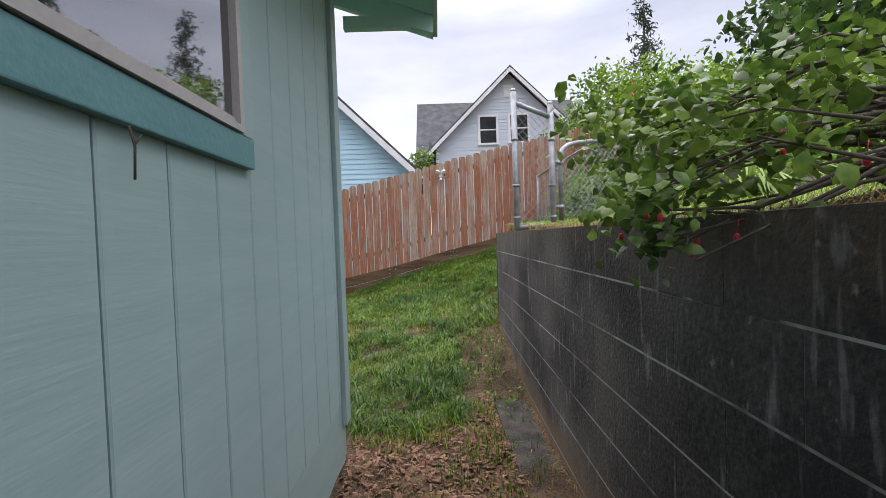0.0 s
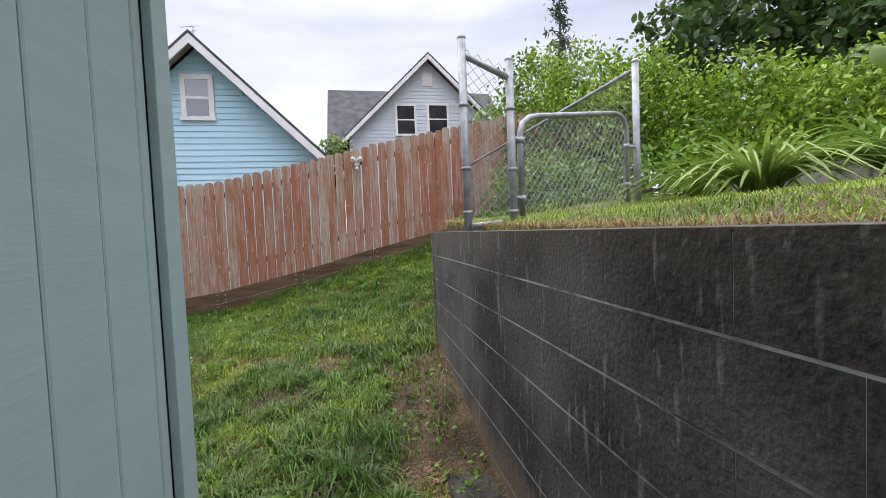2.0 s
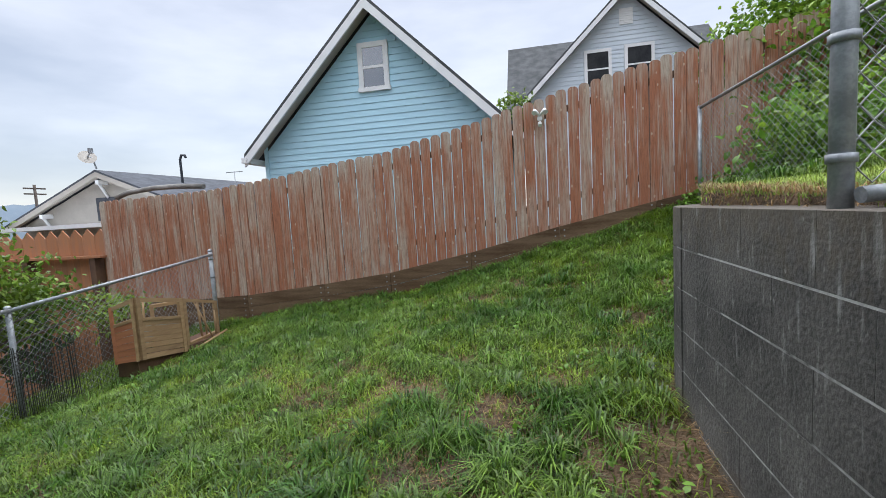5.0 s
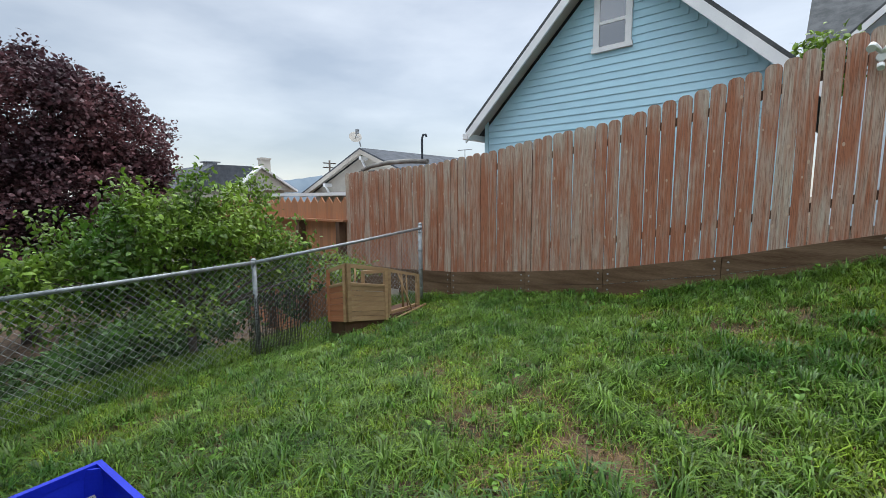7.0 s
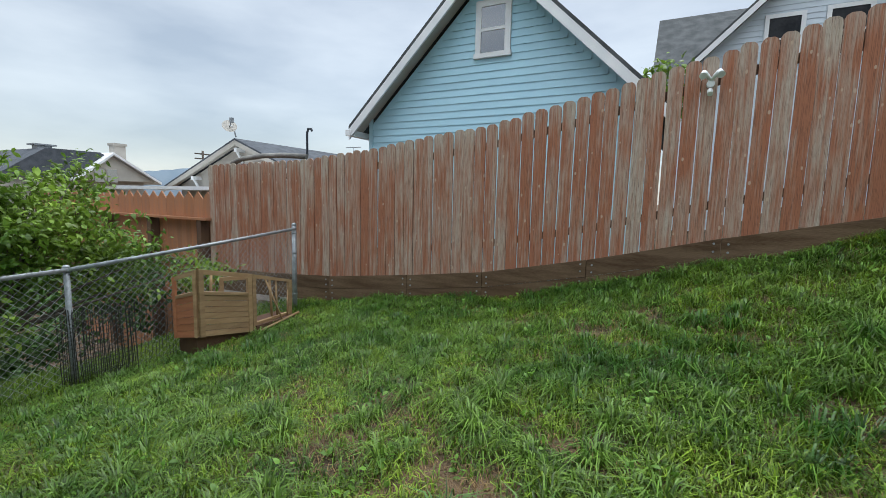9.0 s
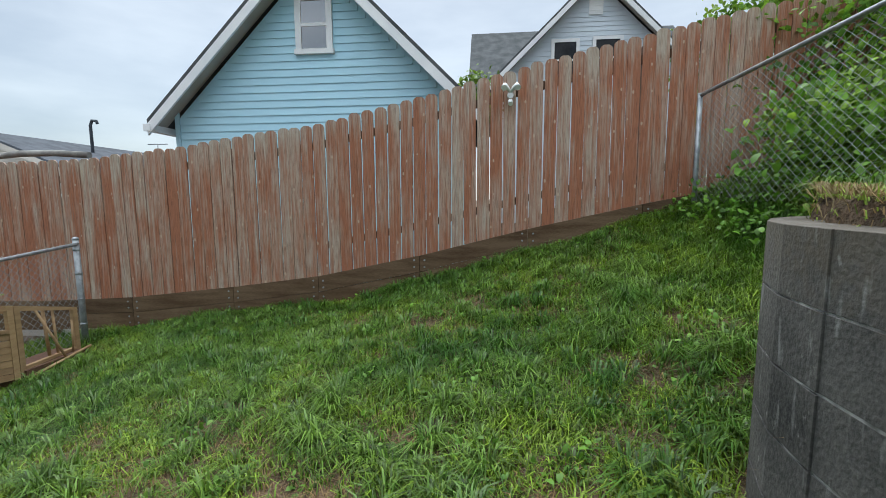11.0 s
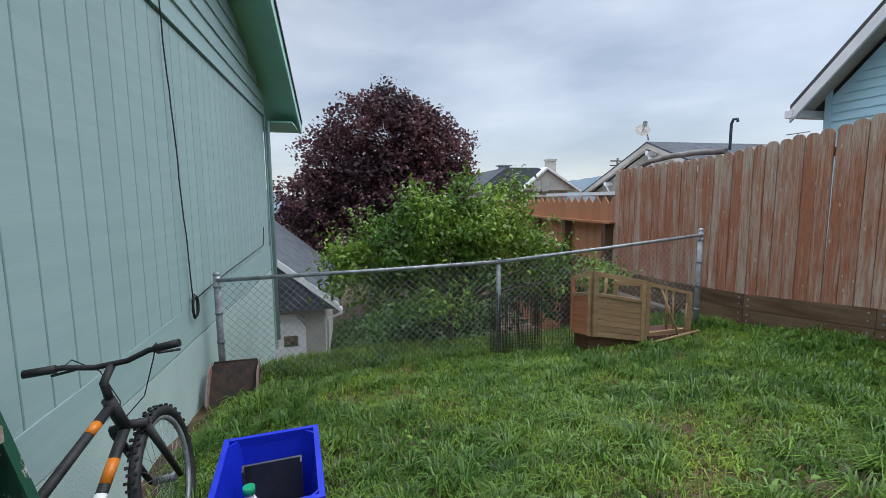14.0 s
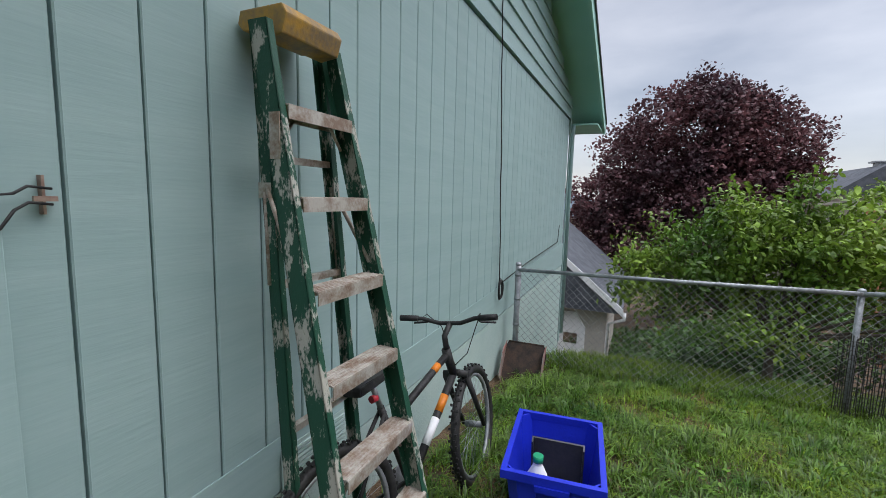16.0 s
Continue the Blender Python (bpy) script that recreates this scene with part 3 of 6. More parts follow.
tube(bm, [(HXF - 0.02, HY + 0.06, 3.1), (HXF - 0.02, HY + 0.05, 2.95), (HXF - 0.02, HY + 0.05, -0.75)], 0.035)
part("pipe", bm, M_TEAL, down)

win = thing("window_1", HX, 1.0, WZ0, "large window in a taupe vinyl frame with dark teal trim", "window", kind="structure")
bm = bmesh.new()
box(bm, HX - 0.02, HX + 0.026, WY0 - 0.3, WY1 + 0.08, WZ0 - 0.12, WZ0 - 0.03)
part("sill_board", bm, M_TEALD, win, bevel=0.004)
bm = bmesh.new()
box(bm, HX - 0.02, HX + 0.024, WY1 + 0.005, WY1 + 0.08, WZ0 - 0.028, 3.2)
part("side_board", bm, M_TEAL, win, bevel=0.004)
bm = bmesh.new()
box(bm, HX - 0.06, HX + 0.034, WY0, WY1, WZ0 - 0.026, WZ0 - 0.006)
box(bm, HX - 0.06, HX + 0.034, WY1 - 0.024, WY1, WZ0 - 0.005, WZ1)
box(bm, HX - 0.06, HX + 0.034, WY0, WY1, WZ1, WZ1 + 0.05)
box(bm, HX - 0.06, HX + 0.02, WY0, WY1 - 0.025, WZ0 - 0.005, WZ0 + 0.012)
part("window_frame", bm, M_VINYL, win)
bm = bmesh.new()
box(bm, HX - 0.05, HX + 0.012, WY0, WY1 - 0.026, WZ0 + 0.013, WZ1)
part("pane", bm, M_PANE, win)

# ---- block retaining wall ----
WALL_T = 0.19
rwall = thing("retaining_wall", 0.9, 2, 0.3, "dark stained concrete block retaining wall with pale joints", "retaining wall", kind="structure")


def wall_path(s):
    """Point and heading on the inner face, s metres from y = -1.5."""
    L = 6.5
    if s < L:
        y = -1.5 + s
        return 0.835 + 0.012 * (y - 2), y, 0.012
    r = 0.9
    th = min((s - L) / r, math.pi / 2)
    x0 = 0.835 + 0.012 * 3.0
    ex = max(0.0, s - L - r * math.pi / 2)
    return x0 + r * (1 - math.cos(th)) + ex, 5.0 + r * math.sin(th), th


SEG = 44
bm = bmesh.new()
prev = None
for i in range(SEG + 1):
    x, y, th = wall_path(8.8 * i / SEG)
    nx, ny = math.cos(th), -math.sin(th)
    ring = [bm.verts.new((x + d * nx, y + d * ny, z)) for d, z in ((0.001, 0.1), (WALL_T, 0.1), (WALL_T, TOP - 0.012), (0.001, TOP - 0.012))]
    if prev:
        for q in range(4):
            bm.faces.new((prev[q], prev[(q + 1) % 4], ring[(q + 1) % 4], ring[q]))
    prev = ring
part("mortar", bm, M_JOINT, rwall)


def block_mesh(w, h):
    bm = bmesh.new()
    e = 0.0012
    outer = [(-w / 2, 0.0015, 0), (w / 2, 0.0015, 0), (w / 2, 0.0015, h), (-w / 2, 0.0015, h)]
    innr = [(-w / 2 + e, 0, e), (w / 2 - e, 0, e), (w / 2 - e, 0, h - e), (-w / 2 + e, 0, h - e)]
    rear = [(u, WALL_T, v) for u, _, v in outer]
    A, B, C = ([bm.verts.new(p) for p in q] for q in (innr, outer, rear))
    bm.faces.new(A)
    for i in range(4):
        j = (i + 1) % 4
        bm.faces.new((A[j], A[i], B[i], B[j]))
        bm.faces.new((B[j], B[i], C[i], C[j]))
    bmesh.ops.recalc_face_normals(bm, faces=bm.faces[:])
    me = bpy.data.meshes.new("block")
    bm.to_mesh(me)
    bm.free()
    me.materials.append(M_BLOCK)
    return me


BLOCK = block_mesh(0.4057, 0.1945)
HALF = block_mesh(0.206, 0.194)
rb = random.Random(3)
for c in range(7):
    z = TOP - 0.2 * (c + 1)
    s = 0.02 if c % 2 else 0.222
    while s < 8.6:
        curved = s > 6.1
        L = 0.203 if curved else 0.406
        x, y, th = wall_path(s + L / 2)
        m = pose(x + rb.uniform(-0.0003, 0.0003), y, z + 0.004, 0, 0, 90 - math.degrees(th)) @ pose(0, 0, 0, 0, 0, 0)
        m = m @ Matrix.Scale(-1, 4, (0, 1, 0))
        shared("block", HALF if curved else BLOCK, m, rwall)
        s += L
footing = boxobj("wall_footing", (0.60, 0.83, -1.2, 4.35, 0.0, 0.452), M_FOOT, bevel=0.012)
tagged(footing, "mossy concrete footing strip beside the block wall", "footing", kind="structure")

# ---- cedar picket fence ----
FY = 8.86
TX = (-7.2, -4.96, -3.62, -2.99, -1.81, -0.71, 0.55, 2.17, 3.2, 6.0)
TZ = (0.47, 0.53, 0.65, 0.74, 0.90, 1.14, 1.46, 1.82, 2.02, 2.5)


def kick_top(x):
    return float(np.interp(x, TX, TZ))


fence = thing("picket_fence", -2, FY, 0.4, "weathered red cedar picket fence with dog-eared tops stepping uphill", "fence")
PW = 0.134
bm = bmesh.new()
prism(bm, [(-PW / 2, 0), (PW / 2, 0), (PW / 2, 1.745), (PW / 2 - 0.012, 1.772), (PW / 2 - 0.038, 1.79), (-PW / 2 + 0.038, 1.79), (-PW / 2 + 0.012, 1.772), (-PW / 2, 1.745)], "y", -0.009, 0.009)
bmesh.ops.recalc_face_normals(bm, faces=bm.faces[:])
picket_me = bpy.data.meshes.new("picket")
bm.to_mesh(picket_me)
bm.free()
picket_me.materials.append(M_PICKET)
rp_ = random.Random(11)
x = -7.0
while x < 5.2:
    shared("picket", picket_me, pose(x, FY + rp_.uniform(-0.003, 0.003), kick_top(x) - 0.022 + rp_.uniform(-0.012, 0.012), 0, rp_.uniform(-0.35, 0.35), 0), fence)
    x += 0.1435 + rp_.uniform(-0.003, 0.003)
posts = [-6.95, -5.6, -4.35, -3.0, -1.92, -0.70, 0.53, 1.75, 2.97, 4.2, 5.1]
for a, b in zip(posts, posts[1:]):
    za, zb = kick_top(a), kick_top(b)
    for off, nm in ((0.30, "rail"), (1.48, "rail")):
        bm = bmesh.new()
        prism(bm, [(a, za + off), (b, zb + off), (b, zb + off + 0.085), (a, za + off + 0.085)], "y", FY + 0.014, FY + 0.05)
        part(nm, bm, M_CEDARD, fence)
    for r in range(2):
        bm = bmesh.new()
        hb = 0.185
        t0, t1 = za - 0.005 - r * (hb + 0.006), zb - 0.005 - r * (hb + 0.006)
        prism(bm, [(a + 0.003, t0 - hb), (b - 0.003, t1 - hb), (b - 0.003, t1), (a + 0.003, t0)], "y", FY - 0.03, FY + 0.012)
        kb = part("kick_board", bm, M_KICK, fence, "damp dark brown kick board")
        for bx, zt in ((a + 0.06, t0), (b - 0.06, t1)):
            for dz in (0.05, 0.13):
                bm = bmesh.new()
                tube(bm, [(bx, FY - 0.036, zt - dz), (bx, FY - 0.028, zt - dz)], 0.011, 8)
                part("bolt", bm, M_GALV, kb)
for p in posts[1::2]:
    bm = bmesh.new()
    box(bm, p - 0.045, p + 0.045, FY + 0.052, FY + 0.14, kick_top(p) - 0.9, kick_top(p) + 1.66)
    part("post", bm, M_CEDARD, fence)
fl = thing("security_light", 0.26, FY - 0.02, 2.95, "twin-headed white plastic security floodlight on the fence", "floodlight")
bm = bmesh.new()
tube(bm, [(0.32, FY - 0.012, 2.90), (0.32, FY - 0.06, 2.90)], 0.034, 12)
part("base_plate", bm, M_WHITE, fl)
bm = bmesh.new()
tube(bm, [(0.32, FY - 0.05, 2.84), (0.32, FY - 0.09, 2.80)], 0.025, 10)
part("sensor_eye", bm, M_WHITE, fl)
for sx in (-1, 1):
    bm = bmesh.new()
    tube(bm, [(0.32, FY - 0.05, 2.93), (0.32 + sx * 0.04, FY - 0.07, 2.98), (0.32 + sx * 0.062, FY - 0.10, 2.99), (0.32 + sx * 0.072, FY - 0.14, 2.955)], 0.016, 10, r2=0.034)
    part("lamp_head", bm, M_WHITE, fl)

# the lower cedar fence beyond, with a saw-tooth top
low = thing("low_cedar_fence", -9, FY, 0.2, "orange cedar fence with saw-tooth pickets and dark posts", "fence")
bm = bmesh.new()
prism(bm, [(-0.132, 1.28), (0.132, 1.28), (0.132, 1.66), (0, 1.79), (-0.132, 1.66)], "y", -0.009, 0.009)
bmesh.ops.recalc_face_normals(bm, faces=bm.faces[:])
saw_me = bpy.data.meshes.new("pointed_picket")
bm.to_mesh(saw_me)
bm.free()
saw_me.materials.append(M_CEDAR)
bm = bmesh.new()
box(bm, -0.07, 0.07, 0.03, 0.048, -1.6, 1.29)
bmesh.ops.recalc_face_normals(bm, faces=bm.faces[:])
board_me = bpy.data.meshes.new("fence_board")
bm.to_mesh(board_me)
bm.free()
board_me.materials.append(M_CEDAR)
for i in range(24):
    shared("picket", saw_me, pose(-7.15 - 0.270 * i, FY + 0.03, 0.0), low)
for i in range(45):
    shared("board", board_me, pose(-7.09 - 0.144 * i, FY + 0.05, 0.0), low)
bm = bmesh.new()
box(bm, -13.5, -7.03, FY - 0.12, FY + 0.018, 1.29, 1.33)
part("ledge", bm, M_CEDAR, low)
bm = bmesh.new()
box(bm, -13.5, -7.05, FY - 0.02, FY + 0.075, 0.45, 0.54)
part("rail", bm, M_CEDARD, low)
for px in (-7.25, -8.75, -10.3, -11.8, -13.3):
    bm = bmesh.new()
    box(bm, px - 0.06, px + 0.06, FY - 0.10, FY + 0.07, -1.5, 1.287)
    part("post", bm, M_CEDARD, low)


# ---- chain link ----
def chain_mesh(name, p00, p10, p01, p11, parent, pitch=0.036, r=0.0021, mat_=None):
    """Zigzag wires filling the quad p00-p10 (foot) to p01-p11 (top)."""
    p00, p10, p01, p11 = (np.array(p, float) for p in (p00, p10, p01, p11))
    W = np.linalg.norm(p10 - p00)
    H = 0.5 * (np.linalg.norm(p01 - p00) + np.linalg.norm(p11 - p10))
    nc, nr = max(2, int(W / pitch)), max(2, int(H / pitch))
    across = np.cross(p10 - p00, p01 - p00)
    across = across / np.linalg.norm(across)
    V, F = [], []

    def at(u, v):
        return (p00 * (1 - u) + p10 * u) * (1 - v) + (p01 * (1 - u) + p11 * u) * v
    for c in range(nc):
        pts = []
        for k_ in range(nr + 1):
            off = 0.5 if ((k_ + c) % 2) else -0.5
            u = min(1, max(0, (c + 0.5 + off * 1.04) / nc))
            pts.append(at(u, k_ / nr) + across * (0.002 if k_ % 2 else -0.002))
        for a_, b_ in zip(pts, pts[1:]):
            d = b_ - a_
            d = d / np.linalg.norm(d)
            s_ = np.cross(d, across)
            i0 = len(V)
            for q in (a_, b_):
                for an in (0, 2.094, 4.189):
                    V.append(q + r * (math.cos(an) * s_ + math.sin(an) * across))
            for e in range(3):
                f = (e + 1) % 3
                F += [(i0 + e, i0 + f, i0 + 3 + f), (i0 + e, i0 + 3 + f, i0 + 3 + e)]
    ob = soup(name, np.array(V), np.array(F), mat_ or M_WIRE, parent)
    return ob


def pipe(name, pts, r, parent, material=None, label=""):
    bm = bmesh.new()
    tube(bm, pts, r, 10)
    return part(name, bm, material or M_GALV, parent, label)


def post_cap(x, y, z, r, parent):
    bm = bmesh.new()
    bmesh.ops.create_uvsphere(bm, u_segments=10, v_segments=6, radius=r, matrix=Matrix.Translation((x, y, z)) @ Matrix.Diagonal((1, 1, 0.8, 1)))
    for f in bm.faces:
        f.smooth = True
    return part("post_cap", bm, M_GALV, parent)


CP = [(-4.49, 2.92, 1.04), (-4.47, 5.72, 1.11), (-4.54, 8.34, 1.325)]
cf = thing("chain_link_fence", -4.5, 5.6, 0.1, "galvanised chain-link fence with a pipe top rail across the yard", "fence")
for i, (x, y, z) in enumerate(CP):
    g = gz(x, y)
    big = i != 1
    pipe("terminal_post" if big else "line_post", [(x, y, g - 0.3), (x, y, z + (0.03 if big else -0.02))], 0.032 if big else 0.024, cf)
    post_cap(x, y, z + (0.035 if big else 0.0), 0.036 if big else 0.03, cf)
    if big:
        for zz in (0.2, 0.45, 0.7, 0.93):
            bm = bmesh.new()
            tube(bm, [(x, y, g + zz * (z - g) - 0.012), (x, y, g + zz * (z - g) + 0.012)], 0.037, 10)
            part("tension_band", bm, M_GALV, cf)
for (a, b) in zip(CP, CP[1:]):
    mid = tuple((p_ + q_) / 2 for p_, q_ in zip(a, b))
    pipe("top_rail", [(a[0] + 0.02, a[1], a[2] - 0.02), (mid[0] + 0.02, mid[1], mid[2] - 0.026), (b[0] + 0.02, b[1], b[2] - 0.02)], 0.019, cf)
    chain_mesh("chain_link_mesh", (a[0] + 0.035, a[1], gz(a[0], a[1]) + 0.02), (b[0] + 0.035, b[1], gz(b[0], b[1]) + 0.02),
               (a[0] + 0.035, a[1], a[2] + 0.01), (b[0] + 0.035, b[1], b[2] + 0.01), cf)

# the gate and short panels on the terrace
PA, PC, PB, PD = (0.92, 4.02, 2.93), (1.255, 4.08, 2.83), (2.82, 4.93, 3.2), (2.2, 8.66, 2.83)
gf = thing("narrow_fence", 1.0, 4.0, TOP, "narrow galvanised chain-link fence with a heavy sloping top rail", "fence")
pipe("terminal_post", [(PA[0], PA[1], TOP - 0.3), PA], 0.026, gf)
pipe("hinge_post", [(PC[0], PC[1], TOP - 0.3), PC], 0.026, gf)
pipe("top_rail", [(PA[0], PA[1], PA[2] - 0.1), (PC[0], PC[1], PC[2] - 0.12)], 0.021, gf)
pipe("foot_pipe", [(PA[0] + 0.01, PA[1] - 0.05, TOP + 0.03), (PA[0] + 0.22, PA[1] - 0.03, TOP + 0.045)], 0.02, gf)
chain_mesh("chain_link_mesh", (PA[0], PA[1], TOP + 0.05), (PC[0], PC[1], TOP + 0.08), (PA[0], PA[1], PA[2] - 0.06), (PC[0], PC[1], PC[2] - 0.05), gf)
for p_ in (PA, PC):
    for zz in (1.82, 2.1, 2.5):
        bm = bmesh.new()
        tube(bm, [(p_[0], p_[1], zz), (p_[0], p_[1], zz + 0.022)], 0.032, 10)
        part("tension_band", bm, M_GALV, gf)
    post_cap(*p_, 0.029, gf)
gate = thing("garden_gate", 1.9, 4.5, TOP, "chain-link garden gate with a round-cornered pipe frame", "gate")
g0, g1 = Vector((1.35, 4.16, 0)), Vector((2.68, 4.88, 0))
gd = (g1 - g0)
gp = [g0 + Vector((0, 0, 1.80)), g0 + Vector((0, 0, 2.36)), g0 + gd * 0.02 + Vector((0, 0, 2.44)), g0 + gd * 0.07 + Vector((0, 0, 2.49)), g0 + gd * 0.14 + Vector((0, 0, 2.515)),
      g0 + gd * 0.86 + Vector((0, 0, 2.69)), g0 + gd * 0.93 + Vector((0, 0, 2.68)), g0 + gd * 0.98 + Vector((0, 0, 2.64)), g1 + Vector((0, 0, 2.56)), g1 + Vector((0, 0, 1.82))]
bm = bmesh.new()
tube(bm, gp, 0.021, 10)
part("gate_frame", bm, M_GALV, gate)
bm = bmesh.new()
tube(bm, [g0 + Vector((0, 0, 1.77)), g1 + Vector((0, 0, 1.86))], 0.018, 8)
part("bottom_rail", bm, M_GALV, gate)
chain_mesh("chain_link_mesh", g0 + Vector((0, 0, 1.83)), g1 + Vector((0, 0, 1.85)), g0 + Vector((0, 0, 2.45)), g1 + Vector((0, 0, 2.66)), gate)
for q, zz in ((g0, 1.9), (g0, 2.3), (g1, 2.05), (g1, 2.4)):
    bm = bmesh.new()
    tube(bm, [q + Vector((0, 0, zz)), q + Vector((0, 0, zz + 0.04))], 0.03, 10)
    e_ = Vector((PC[0], PC[1], 0)) if q is g0 else Vector((PB[0], PB[1], 0))
    tube(bm, [q + Vector((0, 0, zz + 0.02)), e_ + Vector((0, 0, zz + 0.02))], 0.014, 6)
    part("hinge", bm, M_GALV, gate)
sf = thing("chain_link_run", 2.4, 6.8, TOP, "chain-link fence running uphill to the picket fence", "fence")
pipe("terminal_post", [(PB[0], PB[1], TOP - 0.3), PB], 0.033, sf)
post_cap(PB[0], PB[1], PB[2] + 0.005, 0.038, sf)
pipe("end_post", [(PD[0], PD[1], gz(PD[0], PD[1]) - 0.3), PD], 0.024, sf)
pipe("top_rail", [(PB[0], PB[1], PB[2] - 0.06), (PD[0], PD[1], PD[2] - 0.02)], 0.019, sf)
chain_mesh("chain_link_mesh", (PD[0], PD[1], gz(PD[0], PD[1]) + 0.02), (PB[0], PB[1], TOP + 0.12), (PD[0], PD[1], PD[2]), (PB[0], PB[1], PB[2] - 0.05), sf)

# ---- neighbours ----
def gable_house(name, label, x0, x1, yf, yb, zb, ze, za, over, wallm, roofm, lap, trim=None, gut=True):
    """A house whose gable faces -y: wall, lap boards, roof slabs, white barge boards."""
    h = thing(name, (x0 + x1) / 2, yf, zb, label, "house")
    xm = (x0 + x1) / 2
    sl = (za - ze) / (xm - x0)
    bm = bmesh.new()
    prism(bm, [(x0, zb), (x1, zb), (x1, ze), (xm, za), (x0, ze)], "y", yf, yb)
    w = part("wall", bm, wallm, h)
    z = zb + 0.1
    while z < za - 0.15:
        zt = z + lap
        a_, b_ = x0 - 0.005, x1 + 0.005
        if zt > ze:
            a_, b_ = x0 + (zt - ze) / sl, x1 - (zt - ze) / sl
        if b_ - a_ > 0.1 and zt > 2.0:
            bm = bmesh.new()
            prism(bm, [(yf + 0.002, z), (yf - 0.022, z), (yf - 0.006, zt), (yf + 0.002, zt)], "x", a_, b_)
            part("lap_board", bm, wallm, w)
        z = zt
    for s_ in (-1, 1):
        xe = xm + s_ * (xm - x0 + over)
        zo = ze - over * sl
        th = 0.07
        bm = bmesh.new()
        prism(bm, [(xe, zo + 0.12), (xm, za + 0.12), (xm, za + 0.12 + th), (xe, zo + 0.12 + th)], "y", yf - 0.42, yb + 0.3)
        r_ = part("roof", bm, roofm, h)
        bm = bmesh.new()
        prism(bm, [(xe, zo - 0.07), (xm, za - 0.07), (xm, za + 0.117), (xe, zo + 0.117)], "y", yf - 0.42, yf - 0.38)
        part("barge_board", bm, trim or M_WHITE, r_)
        bm = bmesh.new()
        prism(bm, [(xe, zo + 0.08), (xm, za + 0.08), (xm, za + 0.115), (xe, zo + 0.115)], "y", yf - 0.375, yf - 0.003)
        part("soffit", bm, M_BEIGE, r_)
        if gut:
            bm = bmesh.new()
            box(bm, xe - 0.06, xe + 0.06, yf - 0.44, yb + 0.3, zo + 0.0, zo + 0.11)
            part("gutter", bm, trim or M_WHITE, r_)
    return h


def sash_window(parent, x0, x1, z0, z1, y, upper, lower, proud=0.03):
    """A white framed sash window with an upper and a lower pane."""
    w = 0.1
    bm = bmesh.new()
    box(bm, x0, x0 + w, y - proud, y + 0.02, z0, z1)
    box(bm, x1 - w, x1, y - proud, y + 0.02, z0, z1)
    box(bm, x0 + w, x1 - w, y - proud, y + 0.02, z1 - w, z1)
    box(bm, x0 - 0.02, x1 + 0.02, y - proud - 0.015, y + 0.02, z0 - 0.05, z0 + 0.03)
    zm = (z0 + z1) / 2 - 0.03
    box(bm, x0 + w, x1 - w, y - proud + 0.008, y + 0.02, zm - 0.025, zm + 0.025)
    f = part("window", bm, M_WHITE, parent, "white sash window")
    bm = bmesh.new()
    box(bm, x0 + w, x1 - w, y - 0.014, y, zm, z1 - w)
    part("upper_pane", bm, upper, f)
    bm = bmesh.new()
    box(bm, x0 + w, x1 - w, y - 0.012, y, z0 + 0.03, zm)
    part("lower_pane", bm, lower, f)


blue = gable_house("blue_house", "sky-blue lap-sided house with a steep white-edged gable", -5.27, -0.27, 11.2, 17, 0.0, 3.24, 5.68, 0.30, M_BLUESIDE, M_SHINGLE, 0.125)
sash_window(blue, -3.10, -2.47, 4.24, 5.13, 11.17, M_PANEG, M_PANE)
bm = bmesh.new()
box(bm, -5.36, -5.28, 11.165, 11.198, 0, 3.5)
part("corner_board", bm, M_BLUESIDE, blue)
white = gable_house("white_house", "pale lap-sided house with a steep gable and shingle roof", 0.26, 6.56, 18.5, 26, 1.0, 5.40, 8.47, 0.4, M_WHITESIDE, M_SHINGLE, 0.14, gut=False)
sash_window(white, 2.05, 2.92, 5.55, 6.77, 18.46, M_DPANE, M_DPANE)
sash_window(white, 3.32, 4.24, 5.58, 6.81, 18.46, M_DPANE, M_DPANE)
bm = bmesh.new()
for i in range(6):
    box(bm, 3.22, 3.56, 18.44, 18.47, 7.5 + 0.07 * i, 7.53 + 0.07 * i)
box(bm, 3.18, 3.60, 18.45, 18.475, 7.46, 7.96)
part("gable_vent", bm, M_WHITE, white, "small white louvred gable vent")
for x0, x1 in ((-0.62, 3.3), (3.5, 7.45)):
    bm = bmesh.new()
    prism(bm, [(19.0, 5.0), (23, 8.68), (27, 5.0)], "x", x0, x1)
    part("cross_roof", bm, M_SHINGLE, white, "grey shingled cross-gable roof")

aer = thing("roof_aerial", -2.86, 11.4, 5.86, "small bent television aerial on the blue house ridge", "aerial")
bm = bmesh.new()
tube(bm, [(-2.86, 11.4, 5.80), (-2.86, 11.4, 6.22)], 0.012, 6)
part("mast", bm, M_GALV, aer)
for hz, hw in ((6.10, 0.10), (6.20, 0.24)):
    bm = bmesh.new()
    tube(bm, [(-2.86 - hw, 11.4, hz - 0.03), (-2.86 + hw * 0.5, 11.4, hz + 0.02)], 0.008, 5)
    part("rod", bm, M_GALV, aer)
vp = thing("vent_pipe", 0.10, 19.3, 5.3, "dark plumbing vent pipe on the pale house roof", "vent pipe")
bm = bmesh.new()
tube(bm, [(0.02, 19.6, 5.2), (0.02, 19.6, 5.95)], 0.07, 8)
part("pipe", bm, M_SHINGLED, vp)

